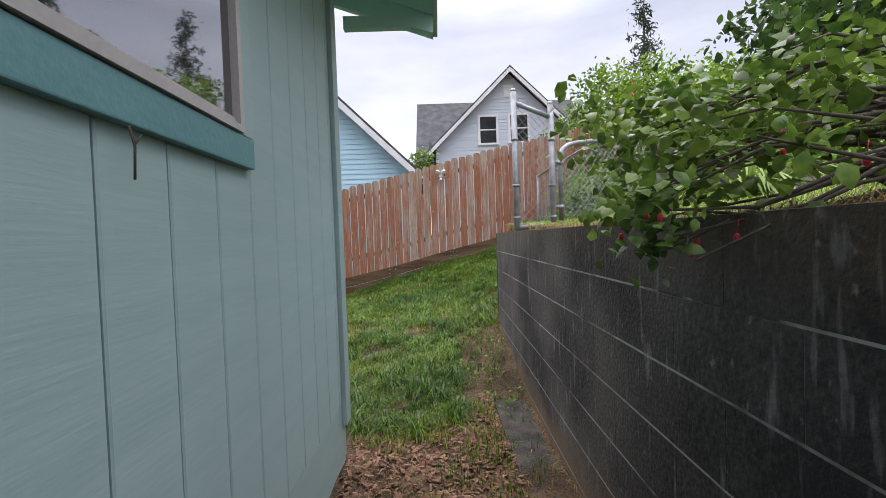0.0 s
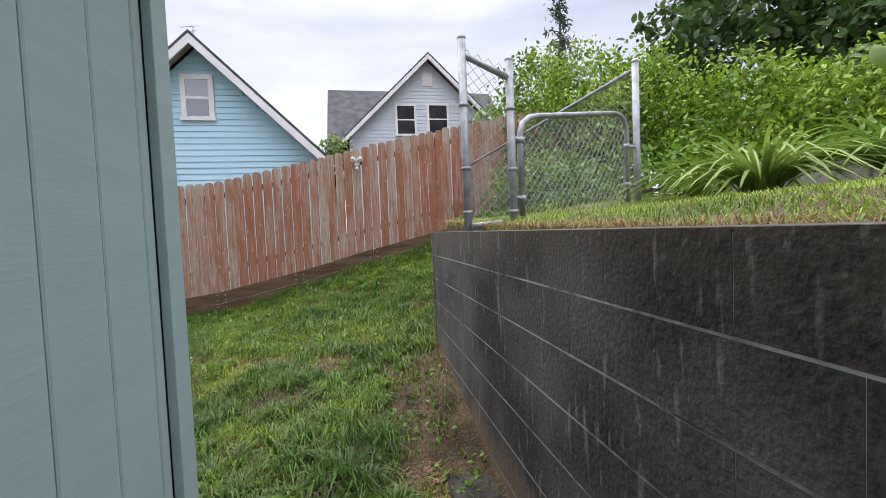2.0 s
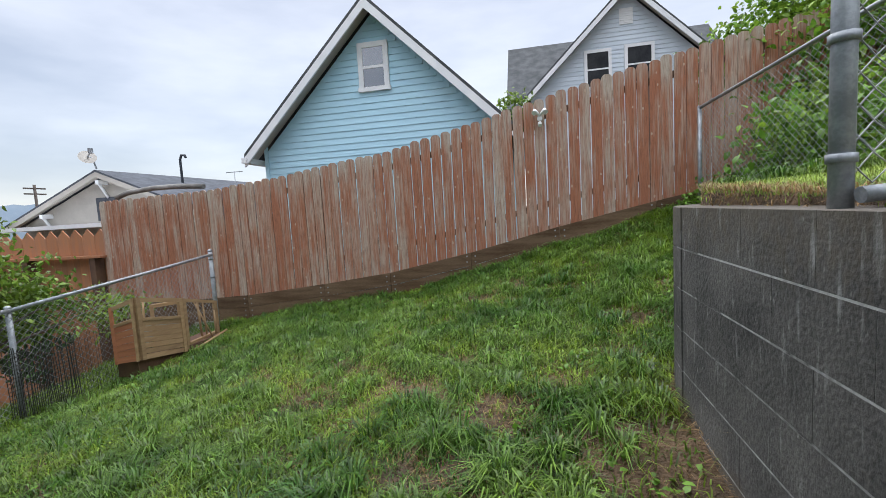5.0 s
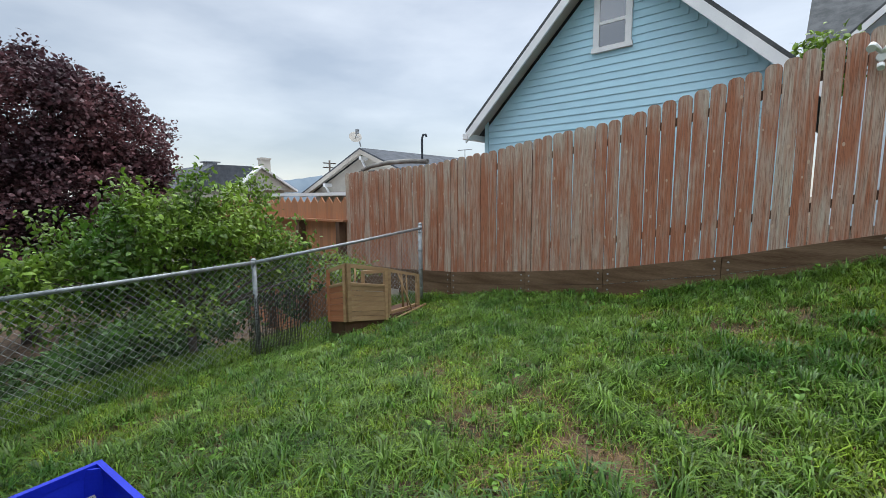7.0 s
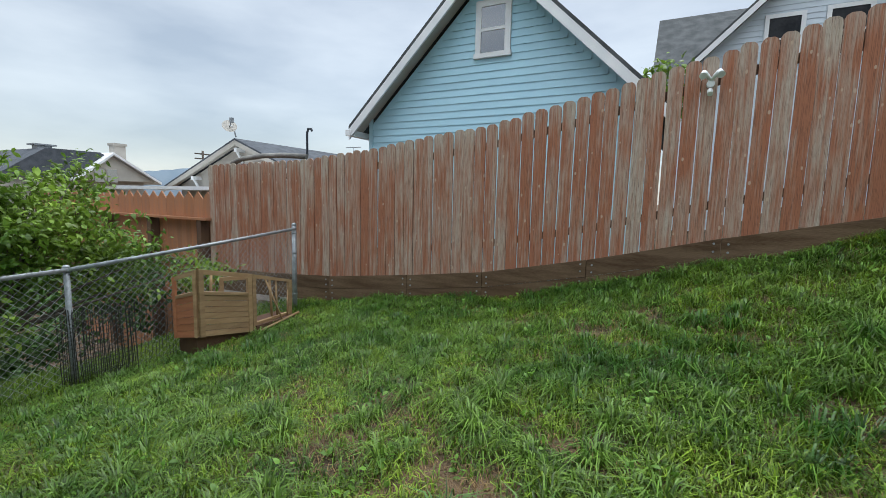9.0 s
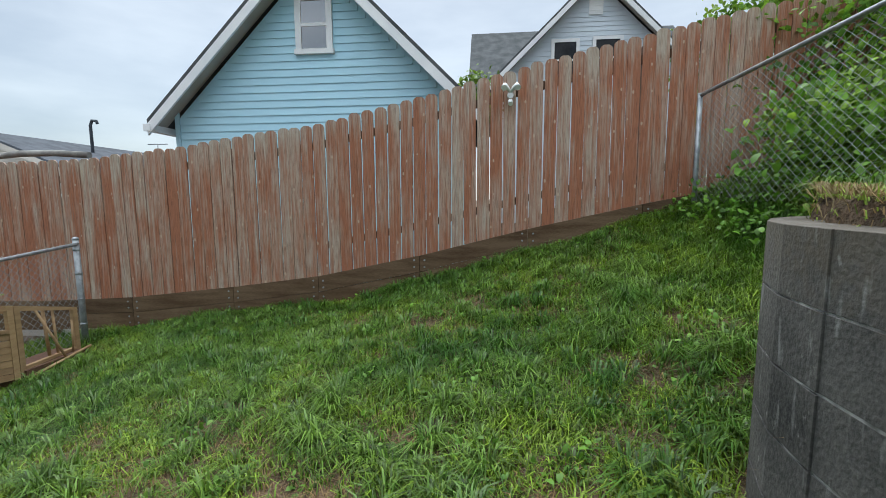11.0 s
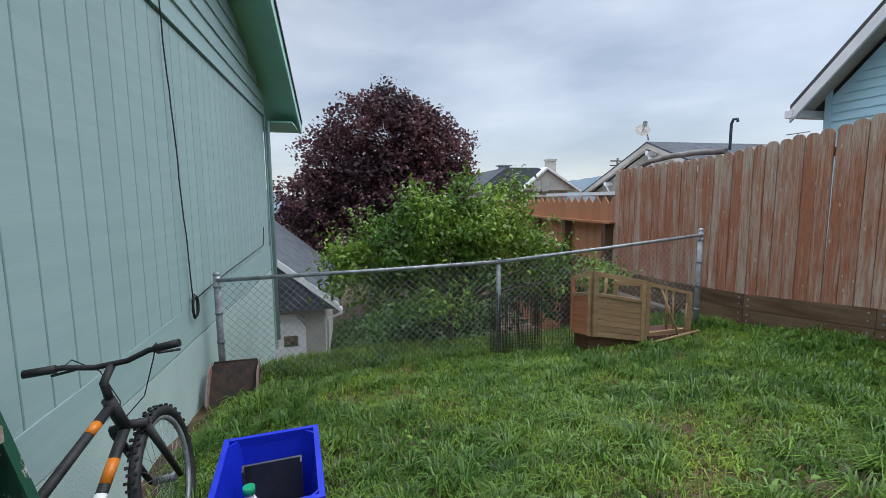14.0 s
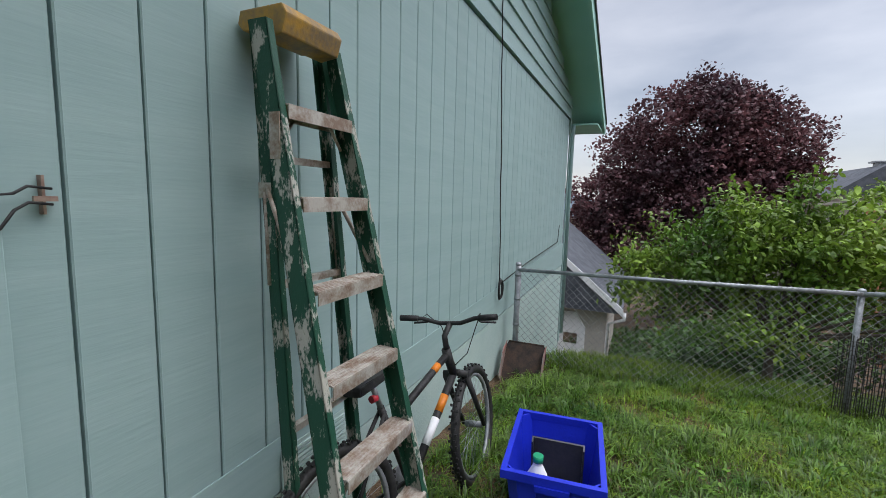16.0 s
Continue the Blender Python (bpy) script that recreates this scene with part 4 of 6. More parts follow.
craft = gable_house("bungalow", "low beige bungalow with a wide gable, brackets and dark roof", -19.2, -11.0, 16.0, 24, -2.5, 2.1, 3.73, 0.85, M_BEIGE, M_SHINGLED, 0.16, trim=M_BEIGE, gut=False)
for bx in (-17.85, -15.1, -12.35):
    zt = 3.68 - abs(bx + 15.1) * 0.398
    bm = bmesh.new()
    box(bm, bx - 0.07, bx + 0.07, 15.6, 16.0, zt - 0.28, zt - 0.12)
    tube(bm, [(bx, 15.66, zt - 0.22), (bx, 15.98, zt - 0.75)], 0.05, 6)
    part("eave_bracket", bm, M_WHITE, craft)
bm = bmesh.new()
box(bm, -15.65, -14.55, 15.95, 15.99, 2.1, 2.95)
part("gable_vent", bm, M_SHINGLED, craft, "dark louvred attic vent")
bm = bmesh.new()
box(bm, -18.8, -11.0, 13.2, 16.0, 1.86, 1.98)
part("porch_roof", bm, M_WHITE, craft, "flat pale porch roof")
dish = thing("satellite_dish", -15.02, 15.6, 4.0, "grey satellite dish on a short arm at the gable peak", "satellite dish")
bm = bmesh.new()
bmesh.ops.create_cone(bm, cap_ends=True, segments=20, radius1=0.08, radius2=0.27, depth=0.08, matrix=Matrix.Translation((-15.12, 15.4, 4.33)) @ Vector((0.75, -0.45, 0.5)).to_track_quat('Z', 'Y').to_matrix().to_4x4())
part("reflector", bm, M_BEIGE, dish)
bm = bmesh.new()
tube(bm, [(-15.02, 15.6, 3.95), (-15.02, 15.5, 4.3), (-15.12, 15.4, 4.4)], 0.03, 6)
tube(bm, [(-15.12, 15.4, 4.3), (-14.6, 15.1, 4.45)], 0.02, 6)
box(bm, -14.65, -14.53, 15.05, 15.15, 4.4, 4.58)
part("arm", bm, M_GALV, dish)
vent = thing("roof_vent_pipe", -14.15, 18.5, 3.3, "thin hooked vent pipe on the bungalow roof", "vent pipe")
bm = bmesh.new()
tube(bm, [(-14.15, 18.5, 2.8), (-14.15, 18.5, 4.5), (-14.07, 18.5, 4.67), (-13.9, 18.5, 4.65), (-13.87, 18.5, 4.55)], 0.05, 8)
part("pipe", bm, M_SHINGLED, vent)
bm = bmesh.new()
tube(bm, [(-12.4, 19.5, 2.6), (-12.4, 19.5, 3.95)], 0.02, 6)
tube(bm, [(-12.8, 19.5, 3.93), (-12.0, 19.5, 3.93)], 0.02, 6)
aerial = obj("tv_aerial", bm, M_GALV)
tagged(aerial, "thin metal aerial on the bungalow roof", "aerial")
gz_arch = thing("garden_arbour", -7.1, 10.2, 1.9, "grey curved arbour top behind the fence", "arbour")
bm = bmesh.new()
tube(bm, [(-8.2, 10.2, 2.40), (-7.9, 10.2, 2.49), (-7.3, 10.2, 2.54), (-6.7, 10.2, 2.54), (-6.1, 10.2, 2.50)], 0.05, 8)
part("top_bar", bm, M_CONC, gz_arch)
for xx in (-7.9, -6.3):
    bm = bmesh.new()
    tube(bm, [(xx, 10.2, -1.0), (xx, 10.2, 2.26)], 0.04, 8)
    part("leg", bm, M_BEIGE, gz_arch)

far_h = thing("far_house", -34, 17, -2, "beige stucco house with a dark low roof and chimney", "house")
bm = bmesh.new()
box(bm, -40, -32.4, 14.5, 21.6, -6, 2.5)
part("wall", bm, M_BEIGE, far_h)
bm = bmesh.new()
bmesh.ops.create_cube(bm, size=1)
bm.clear()
prism(bm, [(13.9, 2.45), (22.2, 2.45), (18.9, 4.15), (16.2, 4.15)], "x", -40, -32)
part("roof", bm, M_SHINGLED, far_h)
bm = bmesh.new()
prism(bm, [(17.6, 2.4), (21.9, 2.4), (19.3, 4.0)], "x", -33, -31.6)
part("front_gable", bm, M_BEIGE, far_h)
for ya, yb_, za_, zb_ in ((17.2, 19.35, 2.35, 4.12), (22.2, 19.35, 2.35, 4.12)):
    bm = bmesh.new()
    prism(bm, [(ya, za_ - 0.1), (yb_, zb_ - 0.1), (yb_, zb_ + 0.06), (ya, za_ + 0.06)], "x", -33.5, -31.3)
    part("roof_edge", bm, M_WHITE, far_h)
bm = bmesh.new()
box(bm, -33.2, -32.6, 20.0, 20.7, 2.5, 4.75)
box(bm, -33.26, -32.54, 19.94, 20.76, 4.75, 4.9)
part("chimney", bm, M_BEIGE, far_h)
bm = bmesh.new()
box(bm, -34, -33.3, 16.3, 17.0, 4.0, 4.35)
box(bm, -34.1, -33.2, 16.1, 17.2, 4.36, 4.45)
part("roof_ventilator", bm, M_GALV, far_h)
for yy in (18.6, 19.3):
    bm = bmesh.new()
    box(bm, -31.62, -31.55, yy - 0.28, yy + 0.28, 2.3, 3.1)
    part("window", bm, M_PANE, far_h)
bm = bmesh.new()
box(bm, -31, -27, 10.2, 18, 1.85, 2.0)
box(bm, -30.8, -27.2, 10.4, 17.8, -4, 1.85)
porch = obj("flat_roofed_shed", bm, M_BEIGE)
tagged(porch, "low beige shed with a flat white roof", "shed")
bm = bmesh.new()
tube(bm, [(-44, 34, -5), (-44, 34, 6.2)], 0.12, 6)
for zz in (5.3, 5.8):
    box(bm, -44.05, -43.95, 33.1, 34.9, zz, zz + 0.12)
util = obj("utility_pole", bm, M_BARK)
tagged(util, "distant wooden utility pole with crossarms", "utility pole")

gar = thing("garage", -14.5, 2.5, -3, "grey stucco garage with a dark shingle roof down the slope", "garage")
bm = bmesh.new()
box(bm, -20, -13.9, -2.5, 3.35, -4.6, -1.45)
part("wall", bm, M_BEIGE, gar)
bm = bmesh.new()
prism(bm, [(-2.9, -1.55), (3.8, -1.55), (3.8, -1.43), (0.45, 1.35), (-2.9, -1.43)], "x", -20.4, -13.5)
part("roof", bm, M_SHINGLED, gar)
for sy in (3.82, -2.92):
    bm = bmesh.new()
    prism(bm, [(sy, -1.62), (0.45, 1.16), (0.45, 1.38), (sy, -1.40)], "x", -13.5, -13.44)
    part("barge_board", bm, M_WHITE, gar)
bm = bmesh.new()
prism(bm, [(-2.5, -1.45), (3.35, -1.45), (0.45, 1.0)], "x", -14.0, -13.9)
part("gable", bm, M_BEIGE, gar)
bm = bmesh.new()
prism(bm, [(0.8, -4.6), (2.75, -4.6), (2.75, -2.2), (2.45, -1.75), (1.1, -1.75), (0.8, -2.2)], "x", -13.9, -13.84)
gd_ = part("garage_door", bm, M_WHITE, gar, "white panelled garage door with two small lights")
for yy in (1.7, 2.3):
    bm = bmesh.new()
    box(bm, -13.845, -13.825, yy - 0.2, yy + 0.22, -2.75, -2.42)
    part("door_light", bm, M_PANE, gd_)
bm = bmesh.new()
tube(bm, [(-13.5, 3.86, -1.5), (-13.5, 3.86, -1.7), (-13.8, 3.42, -1.95), (-13.85, 3.40, -4.4)], 0.05, 6)
part("downspout", bm, M_WHITE, gar)


# ---- greenery ----
def leaves(name, centres, size, material, parent=None, up=0.4, seed=1, aspect=0.55, droop=0.25):
    """Folded pointed leaves at the centres, turned at random; up: how much they face the sky."""
    r = np.random.default_rng(seed)
    n = len(centres)
    d = r.normal(0, 1, (n, 3))
    d[:, 2] -= droop
    d /= np.linalg.norm(d, axis=1)[:, None]
    nrm = r.normal(0, 1, (n, 3)) * (1 - up)
    nrm[:, 2] += up * 2
    s = np.cross(d, nrm)
    s /= np.linalg.norm(s, axis=1)[:, None] + 1e-9
    nn = np.cross(s, d)
    L = size * r.uniform(0.6, 1.25, n)[:, None]
    w = L * aspect * 0.5
    c = np.asarray(centres)
    P = [c, c + d * L * 0.33 - s * w + nn * L * 0.08, c + d * L * 0.33 + s * w + nn * L * 0.08,
         c + d * L * 0.7 - s * w * 0.75 + nn * L * 0.05, c + d * L * 0.7 + s * w * 0.75 + nn * L * 0.05, c + d * L - nn * L * 0.12]
    V = np.stack(P, 1).reshape(-1, 3)
    b = (np.arange(n) * 6)[:, None]
    F = np.concatenate([b + np.array([[0, 2, 1]]), b + np.array([[1, 2, 4]]), b + np.array([[1, 4, 3]]), b + np.array([[3, 4, 5]])])
    return soup(name, V, F, material, parent)


def clouds(blobs, n, seed, shell=0.55, lump=0.12):
    """Points in the outer layer of overlapping ellipsoids (x, y, z, rx, ry, rz), gathered into tufts."""
    r = np.random.default_rng(seed)
    out = []
    vol = np.array([b[3] * b[4] + b[4] * b[5] + b[3] * b[5] for b in blobs])
    for b, k_ in zip(blobs, (n * vol / vol.sum()).astype(int)):
        tufts = max(3, k_ // 14)
        u = r.normal(0, 1, (tufts, 3))
        u /= np.linalg.norm(u, axis=1)[:, None]
        rad = (shell + (1.05 - shell) * r.random(tufts) ** 0.6) * (1 + 0.10 * r.normal(0, 1, tufts))
        tc = np.array(b[:3]) + u * rad[:, None] * np.array(b[3:])
        pick = r.integers(0, tufts, k_)
        out.append(tc[pick] + r.normal(0, lump, (k_, 3)) * np.array([1, 1, 0.7]))
    return np.concatenate(out)


def limbs(bm, base, blobs, r0, seed, per=2):
    """Trunk from base to the crown and tapered limbs into each blob."""
    r = random.Random(seed)
    cx = sum(b[0] for b in blobs) / len(blobs)
    cy = sum(b[1] for b in blobs) / len(blobs)
    zlow = min(b[2] - b[5] for b in blobs)
    b0 = Vector(base)
    fork = Vector((b0.x * 0.75 + cx * 0.25, b0.y * 0.75 + cy * 0.25, max(b0.z + 0.3, zlow + 0.2 * abs(zlow - b0.z))))
    tube(bm, [b0 - Vector((0, 0, 0.2)), b0.lerp(fork, 0.5) + Vector((r.uniform(-0.3, 0.3) * r0, 0, 0)), fork], r0, 8, r2=r0 * 0.75)
    for b in blobs:
        for _ in range(per):
            e = Vector((b[0] + r.uniform(-0.7, 0.7) * b[3], b[1] + r.uniform(-0.7, 0.7) * b[4], b[2] + r.uniform(-0.3, 0.7) * b[5]))
            m_ = fork.lerp(e, 0.5) + Vector((r.uniform(-0.1, 0.1), r.uniform(-0.1, 0.1), 0.08)) * b[3]
            tube(bm, [fork, m_, e], r0 * 0.45, 6, r2=r0 * 0.06)


def tree(name, label, base, blobs, n, size, leafm, r0, seed, shell=0.55, lump=0.12, aspect=0.55, up=0.4):
    t = thing(name, *base, label, "tree" if "tree" in name or "maple" in name else "shrub")
    bm = bmesh.new()
    limbs(bm, base, blobs, r0, seed)
    part("trunk", bm, M_BARK, t)
    leaves("crown", clouds(blobs, n, seed, shell, lump), size, leafm, t, up, seed + 1, aspect)
    return t


# the dark red maple down the slope
MX = -24.0
tree("maple_tree", "broad dark red maple with a domed crown", (MX, 5.5, -3.9),
     [(MX, 6.3, 4.6, 3.0, 3.3, 2.7), (MX, 8.6, 4.2, 2.4, 2.4, 2.2), (MX, 4.2, 3.4, 2.6, 2.4, 2.3), (MX, 2.6, 1.7, 2.4, 2.0, 1.6), (MX + 0.5, 6.5, 2.2, 3.0, 3.6, 2.2),
      (MX, 9.3, 2.8, 2.0, 1.8, 1.3), (MX, 1.9, 0.2, 2.0, 1.6, 1.5), (MX + 0.5, 4.0, -0.5, 2.6, 2.6, 2.0), (MX, 6.4, 6.6, 1.5, 1.6, 1.0), (MX, 7.6, 6.3, 1.3, 1.4, 0.9), (MX + 0.3, 7.4, 0.4, 2.4, 3.0, 1.6)],
     72000, 0.175, M_MAPLE, 0.32, 21, 0.6, 0.17, 0.8, 0.5)
# bright green tree-like shrub behind the chain link
tree("plum_shrub", "bushy bright green fruit shrub behind the chain-link fence", (-5.6, 5.45, gz(-5.6, 5.45)),
     [(-6.1, 5.5, 1.15, 0.9, 1.0, 0.62), (-6.2, 4.8, 1.05, 0.8, 0.85, 0.55), (-6.0, 6.3, 1.15, 0.8, 0.85, 0.6), (-6.1, 5.9, 1.5, 0.6, 0.7, 0.45), (-5.9, 4.4, 0.75, 0.6, 0.6, 0.45),
      (-5.8, 6.75, 0.85, 0.5, 0.5, 0.4), (-6.3, 5.2, 0.75, 0.6, 0.8, 0.25), (-6.2, 6.6, 1.85, 0.22, 0.3, 0.35), (-6.2, 5.3, 1.6, 0.5, 0.5, 0.3), (-5.6, 7.6, 0.65, 0.4, 0.4, 0.3), (-6.1, 5.0, 1.75, 0.16, 0.2, 0.3), (-6.0, 5.75, 1.95, 0.14, 0.18, 0.25), (-5.7, 4.05, 0.95, 0.3, 0.25, 0.25), (-5.35, 5.2, 0.45, 0.35, 0.5, 0.25)],
     20000, 0.085, M_PLUM, 0.055, 31, 0.3, 0.085, 0.45, 0.5)
tree("small_tree", "small light green tree between the houses", (0.0, 12.2, 0.6),
     [(-0.15, 12.2, 3.72, 0.42, 0.4, 0.42), (-0.35, 12.2, 3.5, 0.3, 0.3, 0.3), (0.15, 12.3, 3.55, 0.3, 0.3, 0.3)], 900, 0.10, M_PLUM, 0.04, 33, 0.3, 0.08)
# shrubs below, dim ground cover in the yard down the slope
tree("low_shrub", "dark green tangle of shrubs down the slope", (-9.5, 5.0, gz(-9.5, 5.0)),
     [(-9.3, 5.4, -0.95, 1.0, 1.0, 0.5), (-9.0, 6.8, -0.4, 1.0, 1.3, 0.7), (-8.2, 8.0, 0.0, 0.7, 0.7, 0.7)], 5000, 0.13, M_TREE, 0.05, 35, 0.4, 0.12)

# shrubs and trees above the terrace
def hedge(name, label, base, blobs, n, size, m_, seed, r0=0.05, lump=0.12, shell=0.5):
    return tree(name, label, base, blobs, n, size, m_, r0, seed, shell, lump)


hedge("hedge_shrub", "tall yellow-green arching shrub behind the gate", (4.6, 8.0, 1.9),
      [(4.2, 8.6, 3.0, 1.1, 1.1, 1.1), (5.2, 8.2, 3.4, 1.2, 1.2, 1.2), (3.4, 9.6, 3.2, 0.9, 0.9, 1.1), (4.9, 9.2, 4.2, 0.9, 0.9, 0.9), (3.9, 9.4, 4.3, 0.7, 0.7, 0.8), (5.6, 8.4, 3.9, 0.7, 0.7, 0.7), (3.2, 8.0, 2.4, 0.6, 0.8, 0.6)],
      30000, 0.09, M_HEDGE, 41, 0.06)
hedge("hedge_shrub", "dense green shrub on the bank", (6.2, 6.6, 1.9),
      [(6.2, 6.9, 3.0, 1.1, 1.2, 1.1), (7.3, 6.0, 2.9, 1.2, 1.2, 1.0), (5.4, 6.6, 2.5, 0.8, 0.8, 0.8), (7.6, 5.0, 2.7, 1.1, 1.0, 0.8)],
      22000, 0.095, M_HEDGE, 43, 0.06)
hedge("bank_shrub", "low leafy shrub at the foot of the hedge", (3.4, 6.8, 1.8),
      [(3.3, 7.2, 2.15, 0.7, 1.2, 0.5), (4.4, 6.2, 2.1, 0.9, 0.8, 0.5), (5.6, 5.2, 2.15, 1.0, 0.8, 0.5), (7.0, 4.0, 2.2, 1.2, 0.9, 0.5), (2.75, 7.9, 2.25, 0.4, 0.5, 0.4)],
      7000, 0.10, M_WEED, 45, 0.03)
tree("dark_tree", "tall dark green tree behind the hedge", (13, 12, 2.2),
     [(12, 12, 6.5, 3, 3, 2.6), (14.5, 10.5, 7.5, 3.2, 3.2, 3.2), (10.5, 13.0, 5.5, 2, 2, 1.8), (12.0, 9.0, 5.0, 2.2, 2.2, 2.2), (15, 8, 5.5, 3, 3, 3), (13.5, 13, 9.5, 2.4, 2.4, 2.2), (11, 7, 4.0, 1.8, 1.8, 1.5), (16, 6, 8.5, 3, 3, 3)],
     22000, 0.30, M_TREE, 0.3, 47, 0.45, 0.22)


def conifer(base, h, w, seed, label):
    t = thing("conifer_tree", *base, label, "tree")
    bm = bmesh.new()
    r = random.Random(seed)
    b = Vector(base)
    tube(bm, [b, b + Vector((0.1, 0, h * 0.5)), b + Vector((0.15, 0, h))], h * 0.018, 8, r2=0.02)
    pts = []
    rr = np.random.default_rng(seed)
    for i in range(int(h * 7)):
        f = 0.25 + 0.75 * i / (h * 7)
        an = r.uniform(0, 6.28)
        ln = w * (1.05 - f) * r.uniform(0.6, 1.2) + 0.15
        s_ = b + Vector((0.12 * f, 0, h * f))
        e = s_ + Vector((math.cos(an) * ln, math.sin(an) * ln, -0.18 * ln + r.uniform(-0.1, 0.2)))
        tube(bm, [s_, s_.lerp(e, 0.5) + Vector((0, 0, 0.05 * ln)), e], 0.022, 5, r2=0.006)
        k_ = int(40 * ln) + 8
        u = rr.uniform(0.15, 1, k_)[:, None]
        pts.append(np.array(s_) * (1 - u) + np.array(e) * u + rr.normal(0, 0.07, (k_, 3)) * np.array([1, 1, 1.4]) - np.array([0, 0, 0.06]))
    part("trunk", bm, M_BARK, t)
    leaves("crown", np.concatenate(pts), 0.2, M_CONIF, t, 0.2, seed, 0.28, 0.6)
    return t


conifer((8.3, 17.0, 2.0), 8.6, 2.3, 51, "sparse young conifer with a thin pointed top")
conifer((14.5, 17.5, 2.2), 13.0, 2.6, 53, "tall dark drooping conifer")

# fuchsia hanging over the block wall
FB = [(0.82, 1.46, 1.62, 0.07, 0.12, 0.09), (1.0, 1.35, 1.84, 0.2, 0.24, 0.14), (0.92, 1.72, 1.92, 0.16, 0.2, 0.17), (0.86, 1.56, 1.68, 0.09, 0.14, 0.1), (0.98, 1.56, 1.95, 0.22, 0.2, 0.2), (0.88, 1.5, 1.8, 0.11, 0.14, 0.12), (1.45, 1.25, 2.08, 0.42, 0.5, 0.24), (1.15, 1.5, 1.95, 0.30, 0.32, 0.22), (1.75, 1.1, 2.15, 0.45, 0.45, 0.25), (1.05, 1.75, 1.9, 0.22, 0.22, 0.16), (1.35, 0.85, 2.0, 0.35, 0.4, 0.22), (1.9, 1.5, 2.2, 0.35, 0.4, 0.2),
      (0.84, 1.38, 1.66, 0.10, 0.14, 0.10)]
FB = [((b[0] - 0.17, b[1] - 0.29, max(b[2], 1.68) + 0.02, b[3] * 0.8, b[4] * 0.75, b[5] * 0.85) if b[0] < 1.2 else (b[0] - 0.04, b[1] - 0.29) + b[2:]) for b in FB]
fu = thing("fuchsia_bush", 1.6, 1.2, TOP, "fuchsia bush with red buds arching over the block wall", "bush")
rf = random.Random(7)
tips = []
root = Vector((1.75, 1.05, TOP - 0.05))
for i in range(44):
    b = FB[i % len(FB)]
    e = Vector((b[0] + rf.uniform(-1, 1) * b[3], b[1] + rf.uniform(-1, 1) * b[4], b[2] + rf.uniform(-0.9, 0.9) * b[5]))
    m_ = root.lerp(e, 0.5) + Vector((rf.uniform(-0.12, 0.12), rf.uniform(-0.12, 0.12), rf.uniform(0.02, 0.3)))
    bm = bmesh.new()
    tube(bm, [root + Vector((rf.uniform(-0.3, 0.1), rf.uniform(-0.5, 0.25), 0)), m_, m_.lerp(e, 0.5) + Vector((0, 0, rf.uniform(-0.05, 0.05))), e], 0.0095, 6, r2=0.002)
    part("branch", bm, M_BARK, fu)
    tips += [m_.lerp(e, 0.6), e]
leaves("crown", clouds(FB, 5800, 61, 0.25, 0.045), 0.037, M_FUCH, fu, 0.5, 62, 0.68)
for i in range(34):
    if tips[(i * 5) % len(tips)].y > 1.62:
        continue
    p_ = tips[(i * 5) % len(tips)] + Vector((rf.uniform(-0.06, 0.06), rf.uniform(-0.06, 0.06), rf.uniform(-0.1, -0.02)))
    if p_.z < 1.62:
        continue
    bm = bmesh.new()
    bmesh.ops.create_uvsphere(bm, u_segments=8, v_segments=6, radius=0.006, matrix=Matrix.Translation(p_) @ Matrix.Diagonal((1, 1, 1.45, 1)))
    tube(bm, [p_ + Vector((0, 0, 0.012)), p_ + Vector((0.004, 0, 0.035))], 0.0012, 4)
    for f in bm.faces:
        f.smooth = True
    part("bud", bm, M_RED, fu, "small red flower bud")


def strap_clump(x, y, z, n, length, seed, label, name="daylily_clump", m_=None):
    """Arching strap leaves from one root."""
    r = np.random.default_rng(seed)
    clump = thing(name, x, y, z, label, "plant")
    for i in range(n):
        V, F = [], []
        an = r.uniform(0, 2 * math.pi)
        L = length * r.uniform(0.6, 1.15)
        lean = r.uniform(0.65, 1.45)
        d = np.array([math.cos(an), math.sin(an), 0])
        s_ = np.array([-d[1], d[0], 0])
        o = np.array([x, y, z]) + d * r.uniform(0, 0.08)
        w = r.uniform(0.010, 0.017)
        i0 = len(V)
        K = 7
        for k_ in range(K):
            u = k_ / (K - 1)
            hgt = L * (u * 0.95 - lean * 0.75 * u ** 2.2)
            pos = o + d * L * lean * 0.75 * u ** 1.3 + np.array([0, 0, max(hgt, -0.02)])
            ww = w * (1 - u ** 3)
            V += [pos - s_ * ww + np.array([0, 0, ww * 0.5]), pos, pos + s_ * ww + np.array([0, 0, ww * 0.5])]
        for k_ in range(K - 1):
            q = i0 + 3 * k_
            F += [(q, q + 1, q + 4), (q, q + 4, q + 3), (q + 1, q + 2, q + 5), (q + 1, q + 5, q + 4)]
        soup("leaf", np.array(V), np.array(F), m_ or M_LILY, clump)
    return clump


strap_clump(2.5, 3.4, gz(2.5, 3.4), 150, 0.80, 71, "arching clump of strap-leaved daylily on the terrace")
strap_clump(3.05, 3.05, gz(3.05, 3.05), 120, 0.80, 72, "arching clump of strap-leaved daylily on the terrace")
strap_clump(3.1, 4.5, gz(3.1, 4.5), 90, 0.7, 73, "tall grassy clump beside the gate post", "grass_clump")

